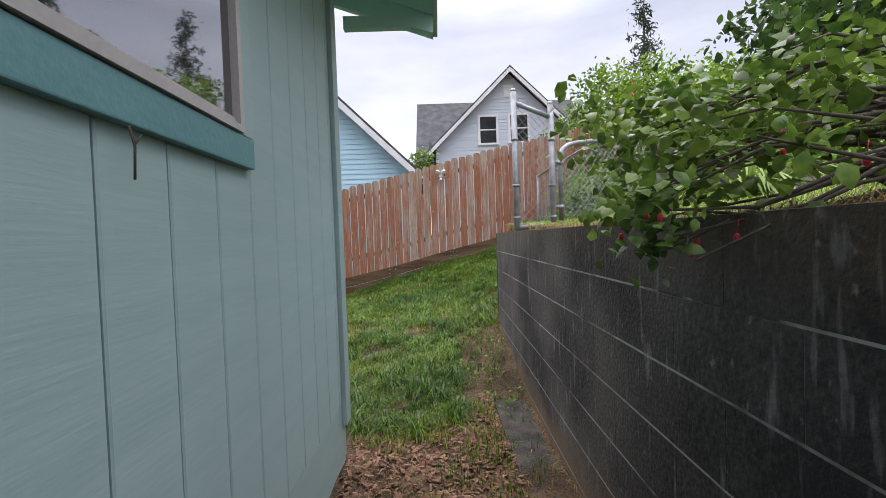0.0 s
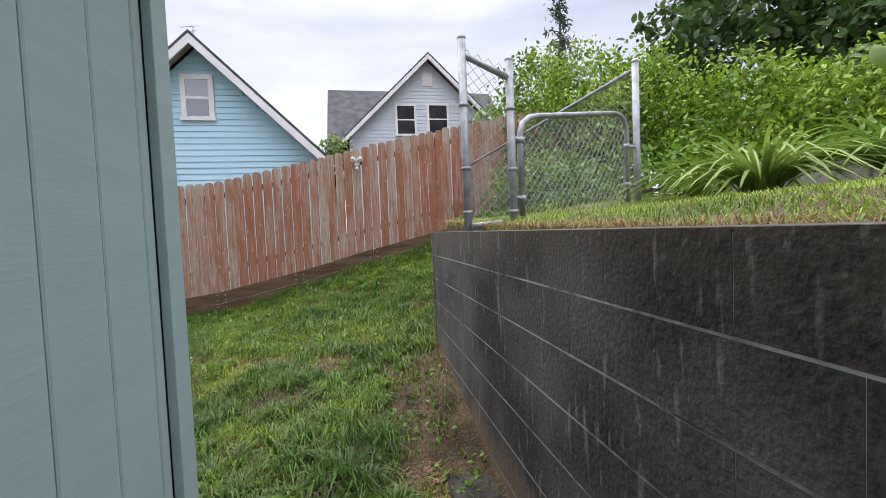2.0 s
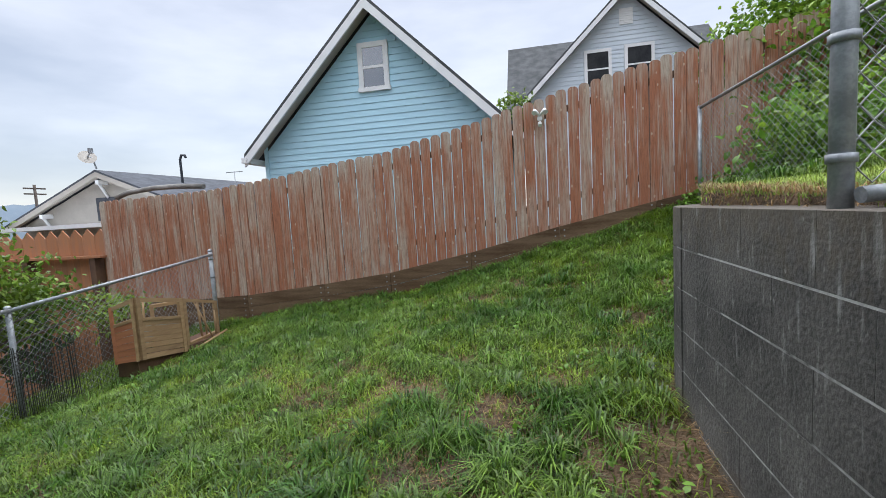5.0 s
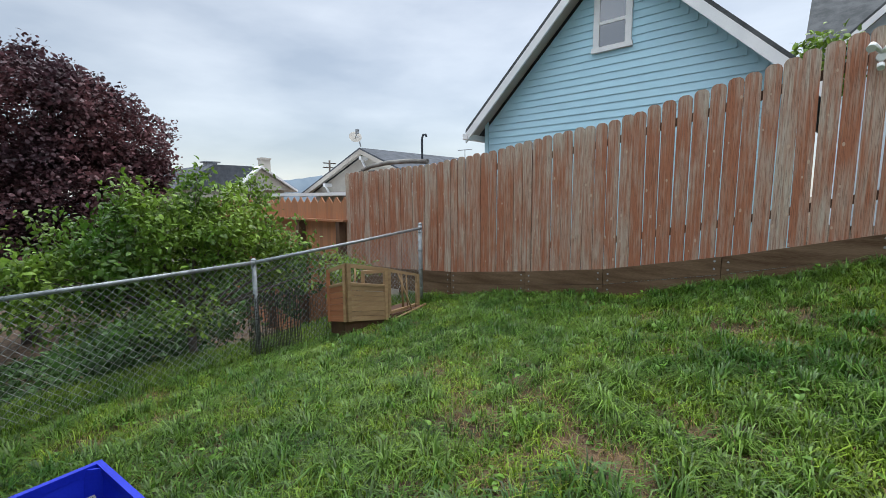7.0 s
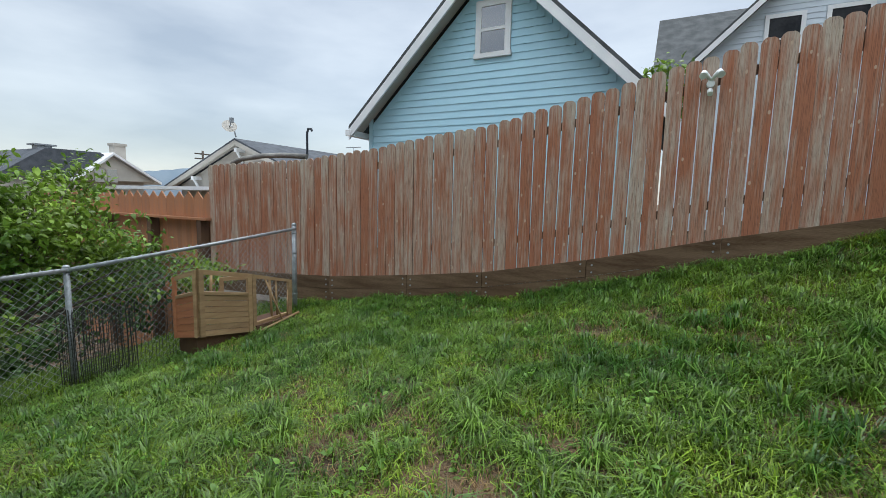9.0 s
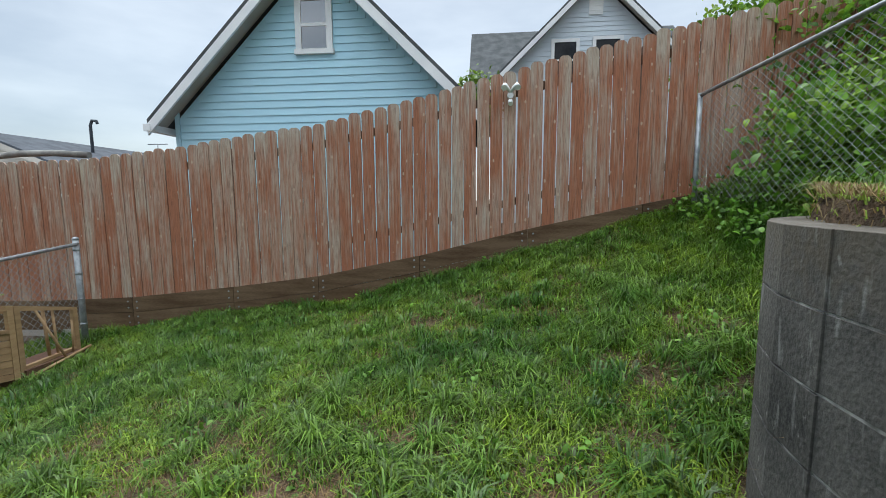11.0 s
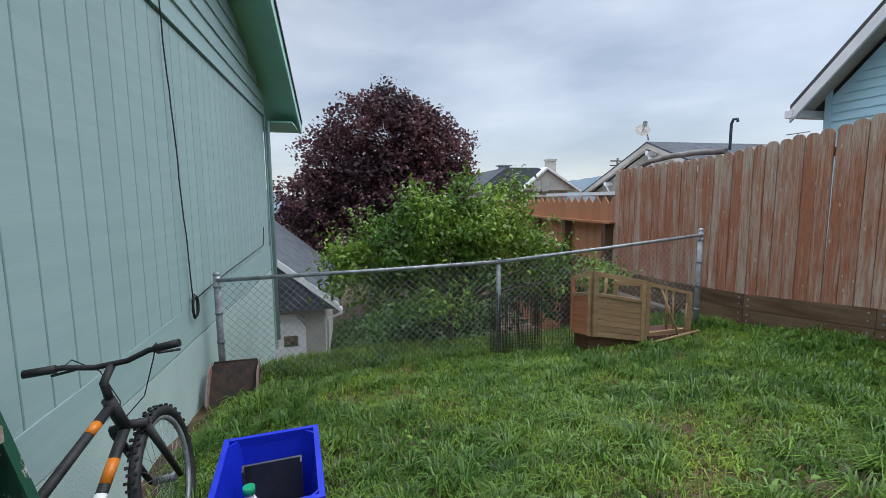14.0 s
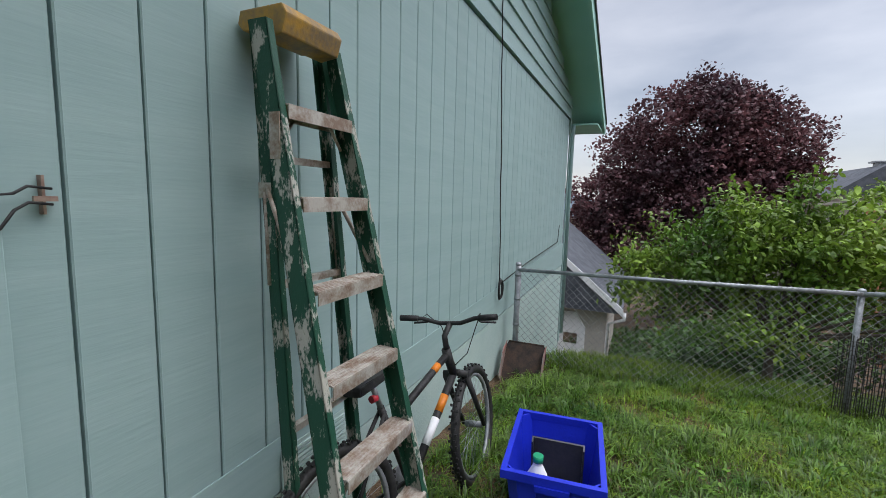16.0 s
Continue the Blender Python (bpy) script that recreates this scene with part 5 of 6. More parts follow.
# low stone edging behind the daylilies
edge_wall = thing("garden_edge_wall", 4.2, 4.0, TOP, "low weathered concrete edging wall on the terrace", "edging")
for i in range(7):
    y0 = 1.2 + 0.52 * i
    bm = bmesh.new()
    box(bm, 4.2 - 0.15 * i * 0.5, 4.38 - 0.15 * i * 0.5, y0, y0 + 0.5, TOP - 0.1, TOP + 0.5)
    part("stone", bm, M_CONC, edge_wall, bevel=0.02)

# ---- grass ----
def blades(name, x, y, length, width, material, seed, bend=0.6, lift=0.0, ang=None):
    r = np.random.default_rng(seed)
    n = len(x)
    z = ground(x, y) - 0.01 + lift
    an = r.uniform(0, 2 * np.pi, n) if ang is None else ang + r.normal(0, 0.5, n)
    d = np.stack([np.cos(an), np.sin(an), np.zeros(n)], 1)
    s = np.stack([-np.sin(an), np.cos(an), np.zeros(n)], 1)
    L = length[:, None]
    w = (width * r.uniform(0.7, 1.3, n))[:, None]
    bd = (bend * r.uniform(0.2, 1.3, n))[:, None]
    o = np.stack([x, y, z], 1)
    up = np.array([[0, 0, 1.0]])
    m_ = o + up * L * 0.55 + d * L * bd * 0.22
    t = o + up * L * np.maximum(0.25, 1 - 0.55 * bd) + d * L * bd * 0.75
    V = np.stack([o - s * w, o + s * w, m_ - s * w * 0.8, m_ + s * w * 0.8, t], 1).reshape(-1, 3)
    b = (np.arange(n) * 5)[:, None]
    F = np.concatenate([b + np.array([[0, 1, 3]]), b + np.array([[0, 3, 2]]), b + np.array([[2, 3, 4]])])
    return soup(name, V, F, material)


def patchy(x, y, f=1.0):
    return (np.sin(1.7 * f * x + 1.3 * np.sin(2.3 * f * y)) + np.sin(2.9 * f * y + 1.9 * np.sin(1.1 * f * x + 2)) + 0.8 * np.sin(6.1 * f * x - 4.3 * f * y + 1.0)
            + 0.7 * np.sin(9.7 * f * y + 7.9 * f * x)) / 3.5


gr = np.random.default_rng(77)


def lawn_points(n, x0, x1, y0, y1):
    return gr.uniform(x0, x1, n), gr.uniform(y0, y1, n)


x, y = lawn_points(470000, -5.3, 2.2, 2.9, 8.83)
keep = (x < wall_x(y) - 0.03) | (y > 5.5)
keep &= ~((x > HXF) & (x < HX + 0.03) & (y < HY + 0.05))
thin = np.clip((y - 2.75) / 1.5, 0.06, 1) * np.where((x > 0.38) & (y < 4.9), 0.15, 1.0)
dens = np.clip(0.66 + 0.55 * patchy(x, y, 1.0) + 0.45 * patchy(x, y, 3.1) + 0.4 * patchy(x + 1.7, y, 8.3), 0.05, 1.0) * thin
keep &= gr.random(len(x)) < dens
x, y = x[keep], y[keep]
ln = 0.03 + 0.075 * gr.random(len(x)) ** 1.6 + 0.09 * np.clip(patchy(x + 3.1, y, 3.3), 0, 1) * gr.random(len(x))
lawn = blades("lawn_grass", x, y, ln, 0.0034, M_GRASS, 78, 1.5)
tagged(lawn, "uneven bright green lawn grass with tufts", "grass", kind="stuff")
# tufts whose long blades fan out from the middle
tx, ty = lawn_points(2100, -4.6, 1.9, 3.0, 8.78)
ok = (tx < wall_x(ty) - 0.1) | (ty > 5.6)
ok &= ~((tx < HX + 0.05) & (ty < HY + 0.1)) & ((tx < 0.35) | (ty > 4.7))
ok &= patchy(tx, ty, 1.0) + 0.5 * gr.normal(0, 1, len(tx)) > -0.35
tx, ty = tx[ok], ty[ok]
per = 48
ta = gr.uniform(0, 6.283, len(tx) * per)
tr = 0.05 * np.sqrt(gr.random(len(tx) * per))
x = np.repeat(tx, per) + tr * np.cos(ta)
y = np.repeat(ty, per) + tr * np.sin(ta)
tl = np.repeat(gr.uniform(0.07, 0.19, len(tx)), per) * gr.uniform(0.6, 1.15, len(x))
ok = ((x < wall_x(y) - 0.02) | (y > 5.5)) & ~((x < HX + 0.03) & (y < HY + 0.04))
tuft = blades("grass_tufts", x[ok], y[ok], tl[ok], 0.0042, M_TUFT, 79, 1.6, 0.0, ta[ok])
tagged(tuft, "long arching tufts of grass in the lawn", "grass", kind="stuff")
# dry straw in the thin patches
x, y = lawn_points(85000, -5.0, 1.6, 0.6, 8.8)
ok = ((x < wall_x(y) - 0.03) | (y > 5.5)) & ~((x < HX + 0.03) & (y < HY + 0.05))
ok &= gr.random(len(x)) < np.clip(0.22 - 0.9 * patchy(x, y, 1.0) - 0.3 * patchy(x, y, 3.1), 0.03, 0.9)
x, y = x[ok], y[ok]
dry = blades("dry_grass", x, y, 0.03 + 0.06 * gr.random(len(x)), 0.0018, M_DRY, 80, 1.7)
tagged(dry, "brown dry grass lying in thin patches", "grass", kind="stuff")
# the path between house and wall: thin grass, wood chips
x, y = lawn_points(26000, -0.36, 0.8, 1.2, 3.4)
ok = gr.random(len(x)) < np.clip(0.15 + 0.5 * patchy(x, y, 2.0) + 0.3 * (y - 2.75), 0.01, 0.9)
ok &= ~((x > 0.58) & (gr.random(len(x)) < 0.85))
x, y = x[ok], y[ok]
pathg = blades("path_grass", x, y, 0.04 + 0.07 * gr.random(len(x)), 0.0024, M_GRASS, 81)
tagged(pathg, "sparse green grass in the worn path", "grass", kind="stuff")
n = 3800
x, y = lawn_points(n, -0.35, 0.60, 0.9, 3.6)
z = ground(x, y) + 0.008
an, tl = gr.uniform(0, 6.28, n), gr.normal(0, 0.35, n)
L_, W_ = gr.uniform(0.010, 0.032, n)[:, None], gr.uniform(0.004, 0.010, n)[:, None]
d = np.stack([np.cos(an), np.sin(an), np.sin(tl)], 1)
s = np.stack([-np.sin(an), np.cos(an), gr.normal(0, 0.3, n)], 1)
o = np.stack([x, y, z], 1)
upv = np.array([[0, 0, 0.005]])
V = np.stack([o - d * L_ - s * W_, o + d * L_ - s * W_ * 0.6, o + d * L_ + s * W_, o - d * L_ * 0.8 + s * W_, o + upv], 1).reshape(-1, 3)
b = (np.arange(n) * 5)[:, None]
F = np.concatenate([b + np.array([[i, (i + 1) % 4, 4]]) for i in range(4)])
chips = soup("wood_chips", V, F, M_CHIP)
tagged(chips, "scattered damp wood chips on bare soil", "wood chips", kind="stuff")
# terrace grass
x, y = lawn_points(90000, 0.92, 4.4, 0.4, 5.6)
ok = x > wall_x(y) + 0.1
ok &= gr.random(len(x)) < np.clip(1.3 - 0.28 * (x - 0.9), 0.25, 1)
x, y = x[ok], y[ok]
terg = blades("terrace_grass", x, y, 0.015 + 0.055 * gr.random(len(x)) ** 1.7, 0.0019, M_TERR, 82, 1.6)
tagged(terg, "lush green grass along the top of the wall", "grass", kind="stuff")
x, y = gr.uniform(0.84, 1.2, 22000), gr.uniform(0.6, 5.6, 22000)
ok = (x > wall_x(y) + 0.008) & (x < wall_x(y) + 0.17)
x, y = x[ok], y[ok]
strw = blades("wall_top_straw", x, y, 0.02 + 0.045 * gr.random(len(x)), 0.0018, M_DRY, 87, 2.6, 0.012)
tagged(strw, "dry straw lying along the top of the wall", "straw", kind="stuff")
# slope and weeds near the end post, and beyond the chain link
x, y = lawn_points(60000, 1.6, 3.6, 5.6, 8.8)
slg = blades("slope_grass", x, y, 0.05 + 0.10 * gr.random(len(x)), 0.003, M_GRASS, 83, 1.5)
tagged(slg, "long grass and weeds on the bank", "grass", kind="stuff")
x, y = lawn_points(130000, -11, -4.4, 2.85, 8.7)
ok = gr.random(len(x)) < np.clip(1.2 + 0.2 * (x + 4.5), 0.35, 1)
x, y = x[ok], y[ok]
bey = blades("bank_grass", x, y, 0.07 + 0.14 * gr.random(len(x)), 0.003, M_GRASS, 84, 0.8)
tagged(bey, "longer yellow-green grass beyond the chain-link fence", "grass", kind="stuff")
x, y = lawn_points(2600, -21, -7.5, 2.2, 9.5)
c = np.repeat(np.stack([x, y, ground(x, y) + 0.12], 1), 8, 0) + gr.normal(0, 0.16, (len(x) * 8, 3)) * np.array([1, 1, 0.6])
cover = leaves("yard_ground_cover", c, 0.16, M_TREE, None, 0.7, 88, 0.6)
tagged(cover, "dark green ground cover in the yard down the slope", "ground cover", kind="stuff")
# broad-leaved weeds
x, y = lawn_points(2600, -4.6, 1.9, 3.2, 8.8)
ok = ((x < wall_x(y) - 0.05) | (y > 5.6)) & ~((x < HX + 0.05) & (y < HY + 0.08)) & (gr.random(len(x)) < 0.35 + 0.65 * (y > 8.3))
x, y = x[ok], y[ok]
c = np.repeat(np.stack([x, y, ground(x, y) + 0.02], 1), 7, 0) + gr.normal(0, 0.03, (len(x) * 7, 3)) * np.array([1, 1, 0.5])
weed = leaves("lawn_weeds", c, 0.042, M_WEED, None, 0.8, 85, 0.6)
tagged(weed, "broad-leaved weeds scattered through the lawn", "weeds", kind="stuff")
x, y = lawn_points(420, 2.0, 3.4, 6.0, 8.75)
c = np.repeat(np.stack([x, y, ground(x, y) + 0.06], 1), 9, 0) + gr.normal(0, 0.08, (len(x) * 9, 3))
weed2 = leaves("bank_weeds", c, 0.06, M_WEED, None, 0.6, 86, 0.6)
tagged(weed2, "tall leafy weeds on the bank by the fence", "weeds", kind="stuff")

# ---- distance ----
def ridge(name, pts, dist, z0, seed, label):
    """A wooded ridge far off, as one rolling mass."""
    r = np.random.default_rng(seed)
    V, F = [], []
    n_ = 160
    for i in range(n_):
        a_ = radians(pts[0] + (pts[1] - pts[0]) * i / (n_ - 1))
        h = pts[2] * (0.55 + 0.3 * math.sin(i * 0.09 + seed) + 0.1 * math.sin(i * 0.31)) + r.uniform(0, pts[3])
        for dd, zz in ((0.0, z0), (0.0, z0 + h), (pts[4], z0 + h * 0.8), (pts[4], z0)):
            V.append((-math.sin(a_) * (dist + dd), math.cos(a_) * (dist + dd), zz))
    for i in range(n_ - 1):
        for q in range(3):
            a_ = 4 * i + q
            F += [(a_, a_ + 4, a_ + 5), (a_, a_ + 5, a_ + 1)]
    ob = soup(name, np.array(V), np.array(F), M_HAZE_HILL)
    return tagged(ob, label, "hills", kind="structure")


# both ridges get their haze from the material's colour alone
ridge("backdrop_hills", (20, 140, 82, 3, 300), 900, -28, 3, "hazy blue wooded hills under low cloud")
ridge("backdrop_woods", (78, 108, 9, 2.5, 40), 190, -8, 5, "line of distant trees tinted haze blue")


# ---- step ladder against the back wall ----
LC = -1.195
lad = thing("step_ladder", LC, 3.3, gz(LC, 3.5), "paint-spattered green fibreglass step ladder with a yellow cap", "ladder")


def channel(bm, a, b, w, d, face):
    """A C-channel rail from a to b; w across (x), d deep (y); face: side on which the web lies."""
    a, b = Vector(a), Vector(b)
    t = 0.005
    for x0, x1, y0, y1 in ((-t if face < 0 else w - t, 0 if face < 0 else w, 0, d), (0, w, 0, t), (0, w, d - t, d)):
        vs = [bm.verts.new(p + Vector((x, y, 0))) for p in (a, b) for x, y in ((x0, y0), (x1, y0), (x1, y1), (x0, y1))]
        for f in ((0, 1, 2, 3), (7, 6, 5, 4), (0, 4, 5, 1), (1, 5, 6, 2), (2, 6, 7, 3), (3, 7, 4, 0)):
            bm.faces.new([vs[i] for i in f])


zf = gz(LC, 3.55)
for s_ in (-1, 1):
    bm = bmesh.new()
    channel(bm, (LC + s_ * (0.25 if s_ > 0 else 0.225) - 0.014, 3.40, zf), (LC + s_ * 0.163 - 0.014, 2.972, 2.285), 0.028, 0.075, s_)
    part("front_rail", bm, M_GREENFG, lad)
    bm = bmesh.new()
    channel(bm, (LC - 0.035 + s_ * 0.185 - 0.012, 3.10, zf - 0.05), (LC - 0.02 + s_ * 0.145 - 0.012, 2.934, 2.285), 0.024, 0.05, s_)
    part("rear_rail", bm, M_GREENFG, lad)
    bm = bmesh.new()
    box(bm, LC + s_ * 0.237 - 0.03, LC + s_ * 0.237 + 0.03, 3.392, 3.483, zf - 0.012, zf + 0.06)
    part("foot", bm, M_BLACK, lad)
    bm = bmesh.new()
    xa, xf = LC - 0.027 + s_ * 0.168, LC + s_ * 0.198
    box(bm, xa - 0.004, xa + 0.004, 2.965, 3.02, 1.74, 1.79)
    tube(bm, [(xa, 3.0, 1.77), (xf, 3.17, 1.50)], 0.008, 6)
    tube(bm, [(xa, 2.99, 1.76), (xa + s_ * 0.008, 3.01, 1.45)], 0.007, 6)
    part("spreader", bm, M_ALU, lad)
for i in range(7):
    zt = 2.03 - 0.285 * i
    u = (2.215 - zt) / (2.215 - zf)
    yc = 2.99 + 0.41 * u
    hw = 0.165 + 0.068 * u - 0.012
    if zt < zf + 0.12:
        break
    bm = bmesh.new()
    box(bm, LC - hw, LC + hw, yc - 0.005, yc + 0.085, zt - 0.004, zt)
    box(bm, LC - hw, LC + hw, yc + 0.082, yc + 0.086, zt - 0.045, zt - 0.004)
    box(bm, LC - hw, LC + hw, yc - 0.006, yc - 0.002, zt - 0.04, zt - 0.004)
    for k_ in range(5):
        box(bm, LC - hw, LC + hw, yc + 0.008 + 0.016 * k_, yc + 0.014 + 0.016 * k_, zt, zt + 0.002)
    part("step", bm, M_ALU, lad, "worn aluminium step smeared with paint")
    if i in (0, 4):
        for s_ in (-1, 1):
            bm = bmesh.new()
            tube(bm, [(LC + s_ * (hw - 0.01), yc + 0.04, zt - 0.11), (LC + s_ * (hw - 0.09), yc + 0.04, zt - 0.012)], 0.006, 6)
            part("step_brace", bm, M_ALU, lad)
for zz in (1.87, 1.45, 0.95, 0.62):
    u = (2.215 - zz) / (2.215 - zf)
    yb_ = 2.92 + 0.18 * u
    bm = bmesh.new()
    box(bm, LC - 0.025 - 0.14 - 0.035 * u, LC - 0.025 + 0.14 + 0.035 * u, yb_ + 0.025, yb_ + 0.05, zz - 0.012, zz + 0.012)
    part("rear_brace", bm, M_ALU, lad)
bm = bmesh.new()
prism(bm, [(2.868, 2.305), (2.88, 2.345), (3.06, 2.345), (3.08, 2.315), (3.06, 2.255), (2.985, 2.245), (2.945, 2.28), (2.89, 2.28)], "x", LC - 0.15, LC + 0.125)
part("cap", bm, M_YELLOW, lad, "dirty yellow plastic top cap", bevel=0.006)
bm = bmesh.new()
box(bm, LC + 0.195, LC + 0.199, 3.075, 3.115, 1.86, 2.0, None)
part("sticker", bm, M_ALU, lad, "worn grey label plate")


# the ladder stands close to the wall
lad.matrix_basis = lad.matrix_basis @ Matrix.Translation((0, -0.055, 0.015))


# ---- mountain bike ----
def wheel(cx, cz, parent, turn):
    """Tyre with knobs, rim, spokes and hub; the axle lies along local y."""
    def at(r_, a_, y_=0.0):
        p = Vector((r_ * math.cos(a_), y_, r_ * math.sin(a_)))
        return turn @ p + Vector((cx, 0, cz))
    N = 40
    bm = bmesh.new()
    ring = []
    for i in range(N):
        a_ = 2 * math.pi * i / N
        ring.append([bm.verts.new(at(0.308 + 0.025 * math.cos(b_), a_, 0.025 * math.sin(b_))) for b_ in (2 * math.pi * k_ / 8 for k_ in range(8))])
    for i in range(N):
        for k_ in range(8):
            f = bm.faces.new((ring[i][k_], ring[i][(k_ + 1) % 8], ring[(i + 1) % N][(k_ + 1) % 8], ring[(i + 1) % N][k_]))
            f.smooth = True
    for i in range(72):
        a_ = 2 * math.pi * i / 72
        for sy in ((-0.014, 0.014) if i % 2 else (-0.005, 0.022)):
            vs = [bm.verts.new(at(rr, a_ + da, sy + dy)) for rr in (0.328, 0.337) for da, dy in ((-0.018, -0.006), (0.018, -0.006), (0.018, 0.006), (-0.018, 0.006))]
            for f in ((4, 5, 6, 7), (0, 1, 5, 4), (1, 2, 6, 5), (2, 3, 7, 6), (3, 0, 4, 7)):
                bm.faces.new([vs[j] for j in f])
    w_ = part("tyre", bm, M_BLACK, parent, "knobbly black tyre")
    bm = bmesh.new()
    for r0_, r1_, hw in ((0.283, 0.266, 0.012),):
        rings = []
        for i in range(N):
            a_ = 2 * math.pi * i / N
            rings.append([bm.verts.new(at(rr, a_, yy)) for rr, yy in ((r0_, -hw), (r0_, hw), (r1_, hw * 0.6), (r1_, -hw * 0.6))])
        for i in range(N):
            for k_ in range(4):
                f = bm.faces.new((rings[i][k_], rings[i][(k_ + 1) % 4], rings[(i + 1) % N][(k_ + 1) % 4], rings[(i + 1) % N][k_]))
                f.smooth = True
    part("rim", bm, M_GALV, parent)
    bm = bmesh.new()
    for i in range(28):
        a_ = 2 * math.pi * i / 28
        tube(bm, [at(0.02, a_ + (0.9 if i % 2 else -0.9), 0.025 if i % 4 < 2 else -0.025), at(0.268, a_)], 0.0012, 4)
    tube(bm, [at(0, 0, -0.05), at(0, 0, 0.05)], 0.018, 10)
    part("spokes", bm, M_GALV, parent)


bz = min(gz(-1.2, 3.05), gz(-2.2, 3.22)) + 0.0
bike = thing("mountain_bike", 0, 0, 0, "black mountain bike with orange decals leaning by the wall", "bicycle")
bike.matrix_basis = Matrix.Identity(4)
WB, WR = 1.02, 0.335
iden = Matrix.Identity(3)
steer = Matrix.Rotation(radians(13), 3, 'Z')
wheel(0, WR, bike, iden)
wheel(WB, WR, bike, steer)
BBk, ST, HT, HB = Vector((0.43, 0, 0.30)), Vector((0.29, 0, 0.72)), Vector((0.82, 0, 0.80)), Vector((0.86, 0, 0.68))
bm = bmesh.new()
tube(bm, [BBk, HB], 0.021, 10)
ft = part("down_tube", bm, M_BLACK, bike)
bm = bmesh.new()
tube(bm, [BBk.lerp(HB, 0.62), BBk.lerp(HB, 0.78)], 0.0216, 10)
part("decal", bm, M_ORANGE, ft, "orange decal band")
bm = bmesh.new()
tube(bm, [BBk.lerp(HB, 0.32), BBk.lerp(HB, 0.56)], 0.0214, 10)
part("decal", bm, M_WHITE, ft, "white lettering band on the down tube")
bm = bmesh.new()
tube(bm, [ST.lerp(BBk, 0.25), HT], 0.019, 10)
tt = part("top_tube", bm, M_BLACK, bike)
bm = bmesh.new()
TT0 = ST.lerp(BBk, 0.25)
tube(bm, [TT0.lerp(HT, 0.72), TT0.lerp(HT, 0.82)], 0.0196, 10)
part("decal", bm, M_ORANGE, tt, "orange decal band")
bm = bmesh.new()
tube(bm, [BBk, ST], 0.017, 10)
part("seat_tube", bm, M_BLACK, bike)
bm = bmesh.new()
tube(bm, [HB, HT + Vector((-0.01, 0, 0.03))], 0.024, 10)
part("head_tube", bm, M_BLACK, bike)
for sy in (-1, 1):
    bm = bmesh.new()
    tube(bm, [BBk + Vector((0, sy * 0.03, 0)), (0.0, sy * 0.06, WR)], 0.010, 6)
    tube(bm, [(0.3, sy * 0.015, 0.70), (0.0, sy * 0.06, WR)], 0.009, 6)
    part("rear_stay", bm, M_BLACK, bike)
    fx = Vector((WB, 0, WR))
    cr = Vector((0.885, 0, 0.66))
    bm = bmesh.new()
    o_ = steer @ Vector((0, sy * 0.062, 0))
    tube(bm, [cr + o_, fx + o_], 0.017, 8, r2=0.012)
    part("fork_leg", bm, M_BLACK, bike)
bm = bmesh.new()
o_ = steer @ Vector((0, 0.07, 0))
tube(bm, [Vector((0.885, 0, 0.67)) - o_, Vector((0.885, 0, 0.68)), Vector((0.885, 0, 0.67)) + o_], 0.02, 8)
part("fork_crown", bm, M_BLACK, bike)
bm = bmesh.new()
tube(bm, [HT, HT + Vector((-0.01, 0, 0.10)), HT + Vector((0.05, 0, 0.15))], 0.016, 8)
part("stem", bm, M_BLACK, bike)
hc = HT + Vector((0.05, 0, 0.155))
bm = bmesh.new()
hb = [hc + steer @ Vector(v) for v in ((-0.04, -0.275, 0.04), (-0.02, -0.15, 0.03), (0, -0.06, 0), (0, 0.06, 0), (-0.02, 0.15, 0.03), (-0.04, 0.275, 0.04))]
tube(bm, hb, 0.012, 8)
part("handlebar", bm, M_BLACK, bike)
for a_, b_ in ((hb[0], hb[1]), (hb[5], hb[4])):
    bm = bmesh.new()
    tube(bm, [a_, a_.lerp(b_, 0.8)], 0.017, 8)
    part("grip", bm, M_BLACK, bike)
    bm = bmesh.new()
    q = a_.lerp(b_, 0.95)
    tube(bm, [q, q + Vector((0.05, 0, -0.03)), a_.lerp(b_, 0.3) + Vector((0.06, 0, -0.04))], 0.006, 6)
    part("brake_lever", bm, M_BLACK, bike)
    bm = bmesh.new()
    e_ = Vector((0.87, 0.02, 0.70))
    tube(bm, [q, q + Vector((0.05, 0, 0.015)), q.lerp(e_, 0.35) + Vector((0.10, 0, 0.03)), q.lerp(e_, 0.7) + Vector((0.09, 0, -0.02)), e_], 0.0028, 5)
    part("cable", bm, M_BLACK, bike)
bm = bmesh.new()
tube(bm, [ST, ST + Vector((-0.04, 0, 0.12))], 0.013, 8)
part("seat_post", bm, M_GALV, bike)
bm = bmesh.new()
prism(bm, [(-0.10, -0.07), (-0.12, 0.0), (-0.10, 0.07), (0.02, 0.035), (0.16, 0.012), (0.16, -0.012), (0.02, -0.035)], "z", 0.83, 0.87)
for v in bm.verts:
    v.co.x += 0.22
part("saddle", bm, M_BLACK, bike, bevel=0.012)
bm = bmesh.new()
bmesh.ops.create_cone(bm, cap_ends=True, segments=28, radius1=0.085, radius2=0.085, depth=0.006, matrix=Matrix.Translation(BBk + Vector((0, 0.05, 0))) @ Euler((radians(90), 0, 0)).to_matrix().to_4x4())
part("chainring", bm, M_GALV, bike)
